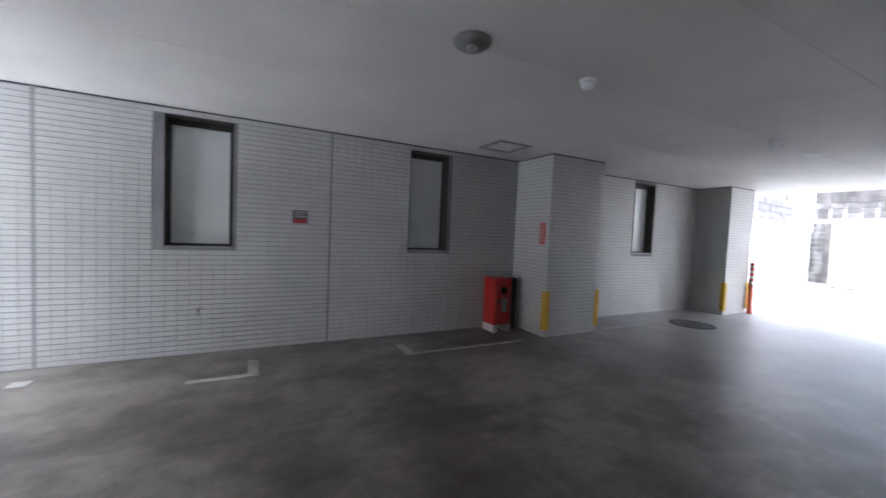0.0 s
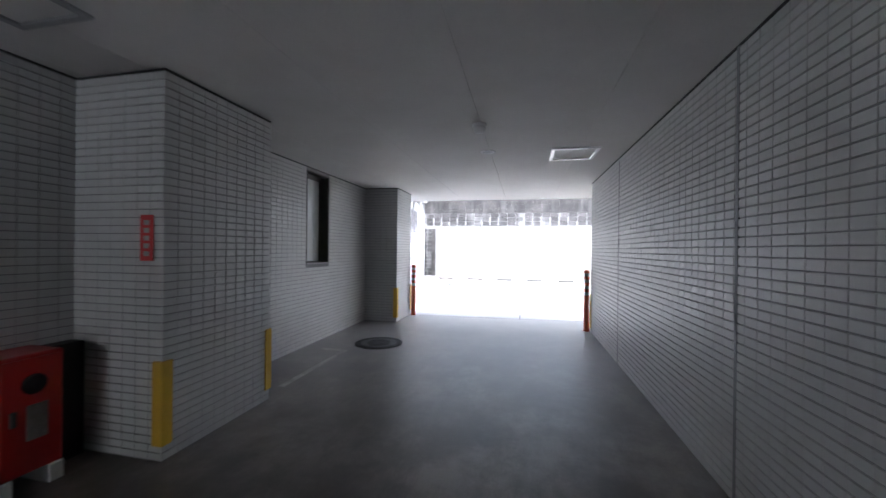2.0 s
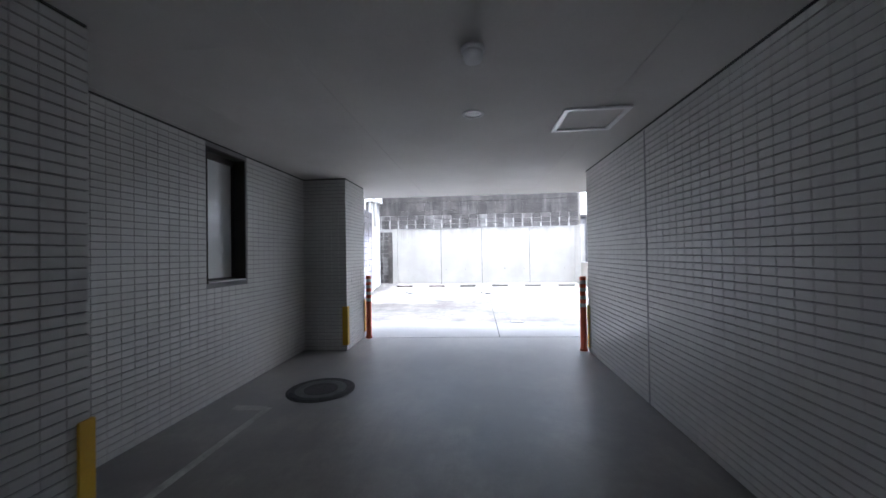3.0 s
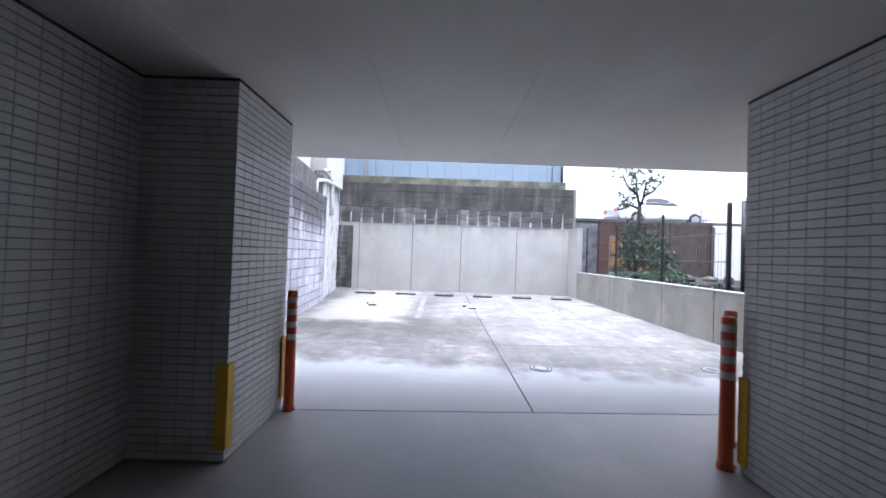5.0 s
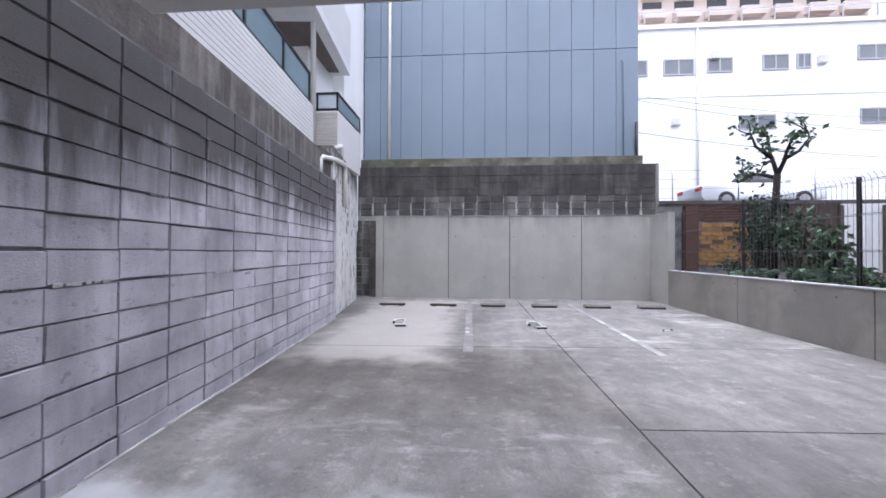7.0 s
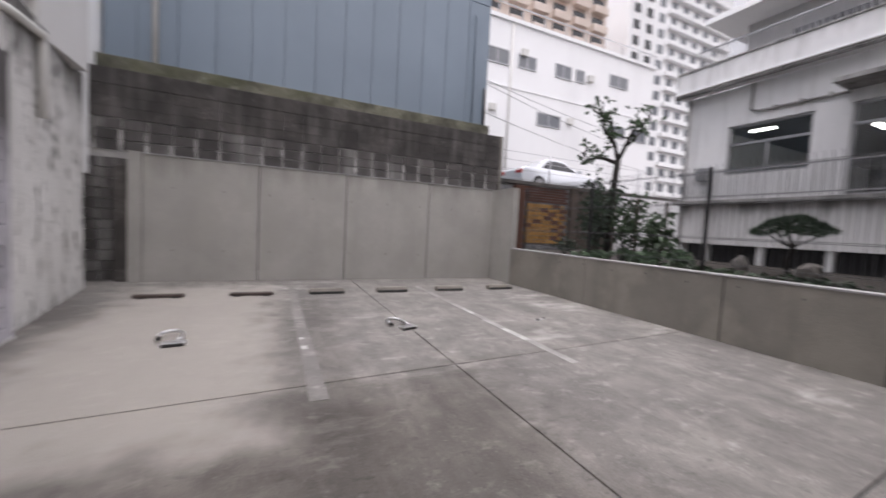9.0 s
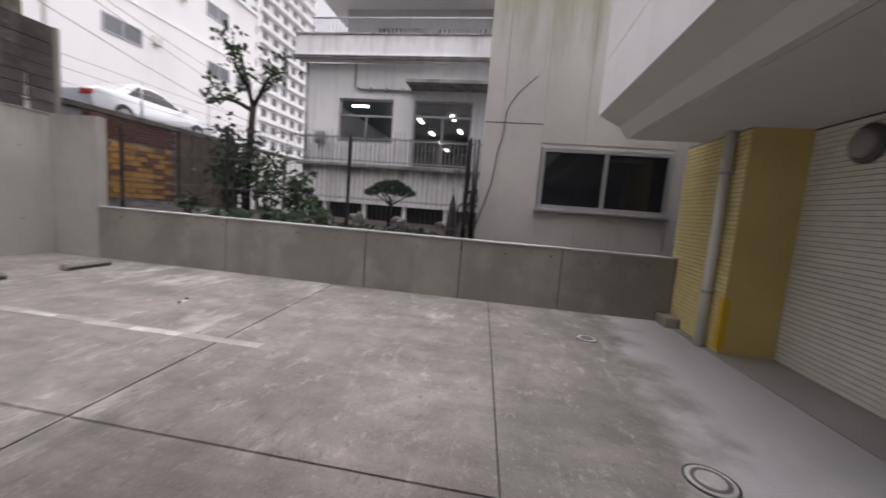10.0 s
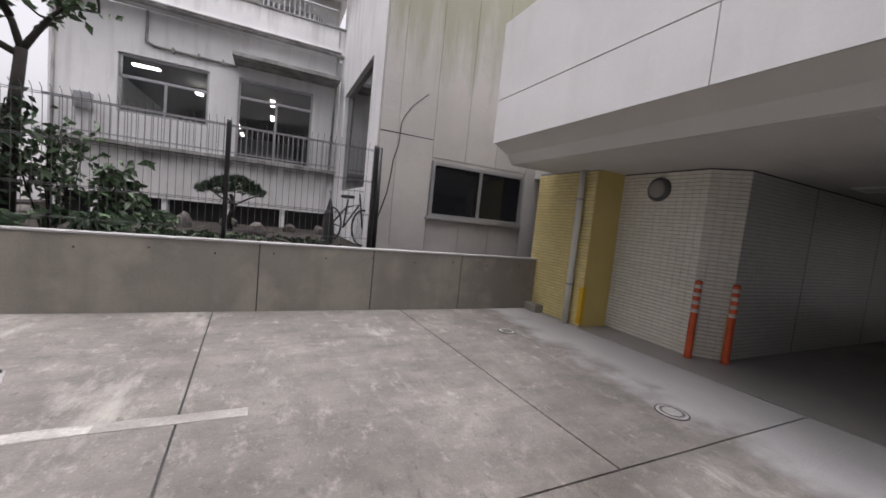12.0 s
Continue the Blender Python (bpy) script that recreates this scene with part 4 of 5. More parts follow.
structure("ground_raised_lot", boxes((22.3, 120, -110, 60, 0.7, 3.08)), CONC_DARK, "raised car lot beyond the garden", "ground")

# ---- far buildings ----
far = thing("white_building", "tall white rendered building with small windows", "building", (32, 0, 0))
part("wall", boxes((0, 12, -24.5, 10, 2.5, 15.2)), FAR_WHITE, far)
part("roof_edge", boxes((-0.15, 12, -24.6, 10, 15.2, 15.45)), FAR_WHITE, far)
part("string_course", boxes((-0.05, 0, -24.5, 10, 10.95, 11.05)), FAR_WHITE, far)


def far_window(parent, y0, y1, z0, z1):
    f = part("window", boxes((-0.06, 0.0, y0 - 0.08, y1 + 0.08, z0 - 0.08, z0), (-0.06, 0.0, y0 - 0.08, y1 + 0.08, z1, z1 + 0.08), (-0.06, 0.0, y0 - 0.08, y0, z0, z1), (-0.06, 0.0, y1, y1 + 0.08, z0, z1), (-0.05, 0.0, (y0 + y1) / 2 - 0.04, (y0 + y1) / 2 + 0.04, z0, z1)), ALU, parent)
    part("pane", boxes((-0.03, -0.005, y0, y1, z0, z1)), GREYGLASS, f)


for y0, y1, z0, z1 in ((-10.15, -8.5, 12.4, 13.25), (-12.4, -11.06, 12.5, 13.25), (-15.6, -14.27, 12.55, 13.35), (-16.85, -16.2, 12.6, 13.35), (-21.4, -19.6, 13.0, 13.75), (-14.85, -12.9, 8.95, 9.7), (-21.5, -19.7, 9.2, 9.95), (-7.4, -5.9, 12.4, 13.25), (-24.0, -22.4, 9.2, 10.0)):
    far_window(far, y0, y1, z0, z1)
for y, z in ((-9.1, 9.45), (-15.75, 9.6), (-11.4, 13.45), (-17.5, 13.0)):
    part("vent_hood", boxes((-0.25, 0, y - 0.25, y + 0.25, z - 0.25, z + 0.2), bevel=0.03), PVC, far)
bm = bmesh.new()
tube(bm, [(-0.08, -10.4, 3), (-0.08, -10.4, 15.2)], 0.07, 8)
part("downpipe", bm, PVC, far, "", True)
rr = part("roof_rail", boxes((-0.1, -0.05, -24.5, 10, 16.2, 16.26)), ALU, far)
for k in range(18):
    part("post", boxes((-0.1, -0.05, -24.4 + k * 1.9, -24.35 + k * 1.9, 15.45, 16.2)), ALU, rr)

beige = thing("beige_building", "beige apartment block with dark balconies, far off", "building", (58, 0, 0))
part("wall", boxes((0, 12, -46, -8, 2.5, 48)), BEIGE, beige)
for z in range(26, 48, 3):
    for y in range(-44, -10, 4):
        part("balcony", boxes((-0.9, 0, y - 1.5, y + 1.5, z - 0.5, z + 0.6)), BEIGE, beige)
        part("window", boxes((-0.04, 0, y - 1.2, y + 1.2, z + 0.7, z + 2.0)), DARKGLASS, beige)
tower = thing("white_tower", "tall white apartment tower with stacked balconies", "tower", (62, -56, 0))
part("wall", boxes((0, 14, -32, 0, 2.5, 72)), FAR_WHITE, tower)
for z in range(8, 70, 3):
    for y in (-2, -5.5, -9, -12.5, -16, -19.5, -23, -26.5):
        part("window", boxes((-0.05, 0, y - 0.85, y + 0.85, z, z + 1.7)), DARKGLASS if y > -6 else GREYGLASS, tower)
    part("balcony_edge", boxes((-0.8, 0, -31, -10.6, z - 0.9, z - 0.1)), FAR_WHITE, tower)

# ---- the raised lot, its brick front and the car ----
BARE = mat("brown_post_concrete", (0.10, 0.075, 0.06), (0.05, 0.038, 0.03), 0.9, 3, 50, 0.3, 0.2)
retain = tagged(new("wall_brick"), "ochre and brown brick retaining wall behind the garden", "wall", kind="structure")
part("core", boxes((21.05, 22.3, -20, -1.9, 0.6, 2.95)), MORTAR, retain)
part("cap", boxes((20.98, 22.3, -20, -1.9, 2.95, 3.08), bevel=0.01), CONC_DARK, retain)
part("pier", boxes((20.9, 21.1, -6.42, -6.05, 0.6, 3.0), bevel=0.01), BARE, retain)
part("pier", boxes((20.85, 21.1, -3.95, -3.55, 0.6, 2.9), bevel=0.01), BRICK_R, retain)
part("white_face", boxes((20.98, 21.045, -20, -8.35, 0.6, 2.95), bevel=0.006), SCHOOL, retain, "stained white painted stretch")
# flat sheet whose dark colour stands in for a recess's shade
part("dark_face", boxes((21.0, 21.045, -8.34, -6.56, 0.6, 2.95), bevel=0.004), BARE, retain, "flat dark brown face standing in for a shaded recess")
for y in (-8.3, -9.6, -11.4):
    part("brown_post", boxes((20.90, 20.97, y - 0.06, y + 0.06, 0.6, 2.9), bevel=0.006), BARE, retain, "brown post")
mq, lq = along((21.05, -6.0), (21.05, -3.95))
pieces("brick", retain, mq, lq, 0.95, 2.35, (0.34, 0.14), (0.014, 0.014), 0.03, 0.005, BRICK_Y, near=(1, 1.6), bond=0.5)
pieces("brick", retain, mq, lq, 2.40, 2.94, (0.23, 0.09), (0.012, 0.012), 0.03, 0.005, BRICK_R, near=(1, 2.6), bond=0.5)
for k, (u, z) in enumerate(((0.02, 1.85), (0.9, 2.08), (0.05, 1.24), (1.2, 1.66), (0.55, 1.94), (0.06, 1.51), (0.38, 1.38), (0.40, 1.66), (0.72, 1.80), (0.03, 2.08), (0.36, 2.22), (0.05, 0.97), (1.6, 1.52), (0.40, 1.10))):
    bm = boxes((u, u + 0.34, 0.028, 0.042, z, z + 0.125))
    bm.transform(mq)
    part("dark_brick", bm, BRICK_R, retain)
lotfence = thing("lot_fence", "thin grey wire fence along the car lot", "fence", (22.5, 0, 3.08))
for y in (-2.2, -4.0, -6.3, -8.9, -11.5, -14.1, -16.7):
    bm = bmesh.new()
    tube(bm, [(0, y, 0), (0, y, 1.35)], 0.025, 8)
    part("post", bm, ALU, lotfence, "", True)
for z in (0.3, 0.65, 1.0, 1.32):
    bm = bmesh.new()
    tube(bm, [(0, -16.7, z), (0, -2.2, z)], 0.008, 6)
    part("wire", bm, ALU, lotfence)


def sedan():
    """A four-door saloon, nose towards -y of its own frame."""
    car = thing("parked_car", "silver four-door saloon parked on the raised lot", "car", (23.9, -7.6, 3.08))
    L, W = 4.5, 1.72

    def hull(profile, w0, w1, name, material, bev=0.05):
        bm = bmesh.new()
        zs = [z for _, z in profile]
        lo, hi = min(zs), max(zs)
        rows = []
        for s in (-1, 1):
            rows.append([bm.verts.new((s * ((w0 + (w1 - w0) * (z - lo) / (hi - lo)) / 2), y, z)) for y, z in profile])
        n = len(profile)
        for k in range(n):
            bm.faces.new((rows[0][k], rows[0][(k + 1) % n], rows[1][(k + 1) % n], rows[1][k]))
        bm.faces.new(rows[0]), bm.faces.new(rows[1][::-1])
        bmesh.ops.bevel(bm, geom=bm.edges[:], offset=bev, segments=3, affect="EDGES", profile=0.6)
        return part(name, bm, material, car, "", True)

    body = hull([(-2.2, 0.32), (-2.25, 0.55), (-2.15, 0.74), (-1.2, 0.90), (-0.8, 0.93), (1.35, 0.97), (2.1, 0.95), (2.25, 0.85), (2.25, 0.45), (2.15, 0.28)], W, W - 0.12, "body", SILVER)
    hull([(-1.0, 0.90), (-0.2, 1.38), (0.2, 1.44), (0.8, 1.42), (1.55, 0.95)], W - 0.14, W - 0.62, "roof", SILVER, 0.04)
    hull([(-0.72, 0.95), (-0.12, 1.32), (0.25, 1.36), (0.72, 1.34), (1.2, 0.96)], W - 0.12, W - 0.50, "glasshouse", DARKGLASS, 0.02)
    for x in (-W / 2 + 0.09, W / 2 - 0.09):
        for y in (-1.4, 1.35):
            bm = bmesh.new()
            lathe(bm, [(0.18, -0.1), (0.30, -0.1), (0.32, -0.06), (0.32, 0.06), (0.30, 0.1), (0.18, 0.1)], (0, 0, 0), 24)
            bm.transform(pose(x, y, 0.32, 0, 90, 0))
            wh = part("tyre", bm, RUBBER, car, "", True)
            bm = bmesh.new()
            lathe(bm, [(0.05, -0.11), (0.19, -0.10), (0.19, 0.10), (0.05, 0.11)], (0, 0, 0), 16)
            bm.transform(pose(x, y, 0.32, 0, 90, 0))
            part("rim", bm, ALU, wh)
    for s in (-1, 1):
        part("tail_lamp", boxes((s * 0.62 - 0.2, s * 0.62 + 0.2, 2.19, 2.27, 0.68, 0.84), bevel=0.02), RED, car, "red tail lamp")
        part("mirror", boxes((s * 0.9 - 0.09, s * 0.9 + 0.09, -0.85, -0.72, 0.92, 1.05), bevel=0.03), SILVER, car)
    return car


sedan()

for k, (p, q) in enumerate((((27, -1.73, 9.6), (31.9, -22, 9.3)), ((26, -1.73, 9.0), (31.9, -22, 8.5)), ((24, -1.73, 6.6), (31.9, -24, 6.9)))):
    cable = thing("overhead_cable", "thin dark overhead cable slung across the lot", "cable", p, "overhead cables")
    bm = bmesh.new()
    e = Vector(q) - Vector(p)
    tube(bm, [e * t - Vector((0, 0, 1.2 * t * (1 - t))) for t in (0, 0.2, 0.4, 0.6, 0.8, 1.0)], 0.012, 6)
    part("wire", bm, BLACK, cable)

# ---- boundary fence on the low wall ----
fence = thing("mesh_fence", "black-posted wire mesh fence behind the low wall", "fence", (0, -1.98, 0.78))
for x, r in ((18.15, 0.028), (16.05, 0.028), (13.87, 0.03), (11.95, 0.04)):
    bm = bmesh.new()
    tube(bm, [(x, 0, 0), (x, 0, 1.60), (x, 0, 1.64)], r, 10, 0.9)
    part("post", bm, BLACK, fence, "black steel post", True)
bm = bmesh.new()
tube(bm, [(11.84, -0.18, 0), (11.86, -0.18, 1.66)], 0.045, 10)
part("gate_post", bm, BLACK, fence, "black steel post", True)
for z in (0.25, 0.60, 0.62, 1.10, 1.12, 1.56, 1.58):
    bm = bmesh.new()
    tube(bm, [(11.95, 0.02, z), (18.3, 0.02, z)], 0.004, 6)
    part("line_wire", bm, MESHGREY, fence)
bm = bmesh.new()
tube(bm, [(0, 0.025, 0.1), (0, 0.025, 1.56), (0, 0.045, 1.62), (0, 0.09, 1.66)], 0.0032, 5)
wire_me = finish("wire", bm, MESHGREY)
for k in range(78):
    ob = new("wire", wire_me)
    ob.parent, ob.matrix_basis = fence, pose(12.0 + k * 0.08, 0, 0)

# ---- garden ----


def leaves(bm, centre, spread, count, size, rng, droop=0.3):
    """Many small folded leaves round a point."""
    c = Vector(centre)
    for _ in range(count):
        d = Vector((rng.gauss(0, 1), rng.gauss(0, 1), rng.gauss(0, 0.8)))
        p = c + Vector((d.x * spread[0], d.y * spread[1], d.z * spread[2])) * 0.55
        a = Vector((rng.uniform(-1, 1), rng.uniform(-1, 1), rng.uniform(-0.7, 0.5) - droop)).normalized()
        s = size * rng.uniform(0.6, 1.3)
        b = a.orthogonal().normalized() * s * 0.28
        n = a.cross(b).normalized() * s * 0.10
        v = [bm.verts.new(q) for q in (p, p + a * s * 0.45 + b + n, p + a * s, p + a * s * 0.45 - b + n, p + a * s * 0.5 - n)]
        bm.faces.new((v[0], v[4], v[1])), bm.faces.new((v[1], v[4], v[2])), bm.faces.new((v[2], v[4], v[3])), bm.faces.new((v[3], v[4], v[0]))


def limb(bm, p, d, length, r, depth, rng, tips):
    """A crooked branch that forks."""
    pts = [Vector(p)]
    d = Vector(d).normalized()
    for _ in range(4):
        d = (d + Vector((rng.uniform(-0.3, 0.3), rng.uniform(-0.3, 0.3), rng.uniform(-0.1, 0.25)))).normalized()
        pts.append(pts[-1] + d * length / 4)
    tube(bm, pts, r, 7, 0.6)
    tips.append(pts[-1])
    if depth > 1:
        tips.append(pts[-2])
    if depth:
        for _ in range(rng.choice((2, 2, 3))):
            nd = (d + Vector((rng.uniform(-0.9, 0.9), rng.uniform(-0.8, 0.8), rng.uniform(-0.2, 0.6)))).normalized()
            limb(bm, pts[rng.choice((2, 3, 4))], nd, length * rng.uniform(0.5, 0.75), r * 0.5, depth - 1, rng, tips)


rng = random.Random(11)
tree = thing("garden_tree", "young tree with crooked dark branches and sparse leaves", "tree", (16.55, -2.62, 0.80))
bm, tips = bmesh.new(), []
tube(bm, [(-0.38, 0, 0), (-0.41, 0.03, 0.8), (-0.44, 0, 1.55), (-0.49, 0, 2.12)], 0.075, 10, 0.75)
main = [[(-0.49, 0, 2.10), (-0.42, 0.03, 2.40), (-0.31, 0.0, 2.58), (-0.22, -0.03, 2.95), (-0.10, 0, 3.14)], [(-0.49, 0, 2.10), (-0.60, -0.04, 2.35), (-0.71, 0.0, 2.51), (-0.88, 0.04, 2.70), (-1.18, 0.03, 2.72)], [(-0.46, 0, 2.05), (-0.28, 0.06, 2.14), (-0.09, 0.10, 2.21), (0.17, 0.12, 2.20), (0.38, 0.1, 2.35)], [(-0.40, 0.02, 2.45), (-0.36, 0.3, 2.7), (-0.42, 0.45, 2.95)], [(-0.62, -0.02, 2.38), (-0.55, -0.35, 2.55), (-0.60, -0.5, 2.8)]]
for pts in main:
    tube(bm, pts, 0.042, 8, 0.35)
    for q in pts[2:]:
        tips.append(Vector(q))
        for _ in range(2):
            limb(bm, q, (rng.uniform(-1, 1), rng.uniform(-0.8, 0.8), rng.uniform(-0.1, 0.8)), rng.uniform(0.16, 0.34), 0.013, 0, rng, tips)
part("trunk", bm, BARK, tree, "", True)
bm = bmesh.new()
for p in tips:
    leaves(bm, p, (0.12, 0.12, 0.07), 8, 0.13, rng, 0.1)
part("crown", bm, LEAF, tree)


def shrub(label, at, size, count, leaf, material, seed, stems=6, name="shrub"):
    """A leafy bush on several stems."""
    rng = random.Random(seed)
    ob = thing(name, label, "shrub", at)
    ends = []
    for _ in range(stems):
        bm = bmesh.new()
        e = Vector((rng.uniform(-1, 1) * size[0] * 0.7, rng.uniform(-1, 1) * size[1] * 0.7, size[2] * rng.uniform(0.55, 1.0)))
        mid = e * 0.5 + Vector((rng.uniform(-0.08, 0.08), rng.uniform(-0.08, 0.08), 0.05))
        tube(bm, [(e.x * 0.15, e.y * 0.15, 0), mid, e], 0.014, 6, 0.5)
        ends += [mid, e, (mid + e) / 2]
        part("stem", bm, BARK, ob)
    bm = bmesh.new()
    for e in ends:
        leaves(bm, e, (size[0] * 0.45, size[1] * 0.45, size[2] * 0.22), count // len(ends), leaf, rng)
    part("foliage", bm, material, ob)
    return ob


shrub("dense dark green shrub behind the fence", (16.35, -2.55, 0.8), (0.45, 0.35, 1.6), 640, 0.12, LEAF_DARK, 3, 11)
shrub("thin sapling with sparse drooping leaves", (16.75, -2.75, 0.8), (0.35, 0.25, 1.9), 110, 0.15, LEAF, 14, 3)
shrub("leafy green shrub under the tree", (15.85, -2.75, 0.8), (0.6, 0.4, 1.35), 330, 0.13, LEAF, 4, 8)
shrub("tall thin-stemmed plant with drooping leaves", (15.1, -2.75, 0.8), (0.35, 0.3, 0.95), 190, 0.17, LEAF, 5, 5)
shrub("bushy low plant with yellow-green leaves", (14.75, -2.9, 0.8), (0.35, 0.3, 0.35), 300, 0.10, LEAF_PALE, 6, 6)
shrub("broad-leaved blue-green plant on the soil", (15.45, -2.45, 0.8), (0.45, 0.3, 0.28), 150, 0.22, LEAF_PALE, 7, 6)
shrub("broad-leaved blue-green plant on the soil", (16.3, -2.3, 0.8), (0.5, 0.25, 0.25), 150, 0.20, LEAF_PALE, 8, 6)
shrub("small reddish twiggy bush by the wall", (17.5, -2.7, 0.8), (0.35, 0.3, 0.5), 160, 0.09, LEAF_DARK, 9, 7)
shrub("low ground-cover plant beneath the fence", (14.2, -2.5, 0.8), (0.9, 0.25, 0.14), 320, 0.10, LEAF, 10, 9)
shrub("low ground-cover plant beneath the fence", (12.9, -2.6, 0.8), (0.7, 0.25, 0.12), 200, 0.09, LEAF_DARK, 12, 8)

pine = thing("pruned_pine", "cloud-pruned dark green pine with a flat dome crown", "pine tree", (14.02, -4.85, 0.80))
bm = bmesh.new()
tube(bm, [(0.02, 0, 0), (0.06, 0, 0.25), (-0.03, 0.02, 0.5), (0.05, 0, 0.72)], 0.05, 8, 0.7)
for e in ((-0.45, 0.1, 0.75), (0.4, 0.1, 0.78), (0.0, -0.35, 0.8), (0.15, 0.3, 0.82)):
    tube(bm, [(0.0, 0, 0.5), (e[0] * 0.6, e[1] * 0.6, 0.66), e], 0.02, 6, 0.5)
part("trunk", bm, BARK, pine, "", True)
bm = bmesh.new()
rng = random.Random(21)
for _ in range(210):
    a, q = rng.uniform(0, 2 * math.pi), math.sqrt(rng.random())
    c = Vector((0.62 * q * math.cos(a), 0.5 * q * math.sin(a), 0.74 + 0.30 * (1 - q * q) + rng.uniform(-0.04, 0.04)))
    for _ in range(26):
        d = Vector((rng.gauss(0, 1), rng.gauss(0, 1), rng.gauss(0.5, 0.8))).normalized() * rng.uniform(0.06, 0.11)
        s = d.orthogonal().normalized() * 0.010
        v = [bm.verts.new(x) for x in (c - s, c + s, c + d)]
        bm.faces.new(v)
part("crown", bm, LEAF_DARK, pine, "needle clumps")

# garden clutter
rng = random.Random(31)
for k in range(9):
    bm = bmesh.new()
    bmesh.ops.create_icosphere(bm, subdivisions=2, radius=1)
    s = Vector((rng.uniform(0.12, 0.28), rng.uniform(0.1, 0.2), rng.uniform(0.1, 0.2)))
    for v in bm.verts:
        v.co = Vector((v.co.x * s.x, v.co.y * s.y, v.co.z * s.z)) * (1 + 0.25 * noise.noise(v.co * 1.7 + Vector((k, 0, 0))))
    st = new("garden_stone", finish("garden_stone", bm, CONC_DARK))
    st.location = (12.3 + k * 0.63, -4.0 - rng.uniform(0, 2.2), 0.80 + s.z * 0.5)
    tagged(st, "rough grey garden stone lying on the soil", "stone", "stones in the garden")


def bicycle():
    ob = thing("bicycle", "dark old bicycle leaning at the garden corner", "bicycle", (12.02, -3.6, 0.80), turn=24)
    for y in (-0.5, 0.5):
        bm = bmesh.new()
        pts = [(0, y + 0.32 * math.cos(2 * math.pi * k / 24), 0.34 + 0.32 * math.sin(2 * math.pi * k / 24)) for k in range(25)]
        tube(bm, pts, 0.018, 6)
        w = part("wheel", bm, RUBBER, ob)
        for k in range(10):
            bm = bmesh.new()
            tube(bm, [(0, y, 0.34), (0, y + 0.31 * math.cos(0.628 * k), 0.34 + 0.31 * math.sin(0.628 * k))], 0.002, 4)
            part("spoke", bm, ALU, w)
    for pts in ([(0, -0.5, 0.34), (0, -0.1, 0.30), (0, 0.0, 0.85)], [(0, -0.1, 0.30), (0, 0.36, 0.75), (0, 0.02, 0.70)], [(0, 0.5, 0.34), (0, 0.35, 0.95)], [(0, -0.5, 0.34), (0, 0.0, 0.72)]):
        bm = bmesh.new()
        tube(bm, pts, 0.016, 8)
        part("frame_tube", bm, BLACK, ob)
    bm = bmesh.new()
    tube(bm, [(-0.28, 0.2, 0.98), (-0.1, 0.34, 1.0), (0.1, 0.34, 1.0), (0.28, 0.2, 0.98)], 0.012, 8)
    part("handlebar", bm, ALU, ob)
    part("saddle", boxes((-0.08, 0.08, -0.16, 0.12, 0.86, 0.92), bevel=0.03), RUBBER, ob)


bicycle()
um = thing("folded_umbrella", "black folded umbrella standing upside by the fence", "umbrella", (12.35, -3.55, 0.80))
bm = bmesh.new()
lathe(bm, [(0.12, 0.0), (0.10, 0.3), (0.06, 0.62), (0.02, 0.8), (0.008, 0.82)], (0, 0, 0), 8)
part("canopy", bm, RUBBER, um, "black cloth")
bm = bmesh.new()
tube(bm, [(0, 0, 0.82), (0, 0, 0.92), (0.03, 0, 0.96)], 0.008, 6)
part("tip", bm, BLACK, um)

# conduits on the white building across the garden
for pts in ([(16.1, SY + 0.05, 5.44), (16.1, SY + 0.05, 4.78), (15.95, SY + 0.05, 4.70), (14.3, SY + 0.05, 4.68)], [(11.95, SY + 0.30, 6.1), (11.95, SY + 0.08, 2.5)], [(17.65, SY + 0.06, 5.44), (17.65, SY + 0.06, 0.9)], [(11.9, SY + 0.40, 5.52), (17.9, SY + 0.40, 5.52)]):
    bm = bmesh.new()
    tube(bm, pts, 0.03, 8)
    part("conduit", bm, LEDGE, sch, "sooty grey conduit", True)
for x in (15.6, 15.1, 14.6):
    part("pipe_clip", boxes((x - 0.02, x + 0.02, SY + 0.002, SY + 0.09, 4.64, 4.76), bevel=0.004), LEDGE, sch)
part("meter_box", boxes((17.0, 17.3, SY + 0.002, SY + 0.15, 3.05, 3.4), bevel=0.01), ALU, sch)
tr = part("terrace_rail", boxes((12.0, 17.6, SY - 0.05, SY - 0.01, 6.75, 6.79)), ALU, sch)
for k in range(47):
    part("baluster", boxes((12.0 + k * 0.12, 12.02 + k * 0.12, SY - 0.04, SY - 0.02, 6.15, 6.75)), ALU, tr)

# pipes at the end of the block wall
pb = thing("wall_pipes", "white plastic pipes bent over the wall end", "pipe", (0, 0, 0))
for pts in ([(15.04, 6.22, 2.75), (15.04, 6.22, 3.10), (15.12, 6.2, 3.16), (15.9, 6.24, 3.30), (16.63, 6.3, 3.36), (16.66, 6.31, 3.2), (16.66, 6.31, 2.4)], [(15.82, 6.45, 3.45), (15.9, 6.4, 3.52), (16.62, 6.40, 3.80), (16.68, 6.40, 3.74), (16.68, 6.40, 3.3)]):
    bm = bmesh.new()
    tube(bm, pts, 0.05, 10)
    part("pipe", bm, PVC, pb, "", True)
mm, lm = along((16.2, 6.30), (15.05, 6.19))
bm = boxes((0, lm, -0.45, -0.02, 2.78, 3.36), bevel=0.01)
bm.transform(mm)
structure("wall_stub", bm, CONC_DARK, "short stained concrete stub above the blocks", "wall")

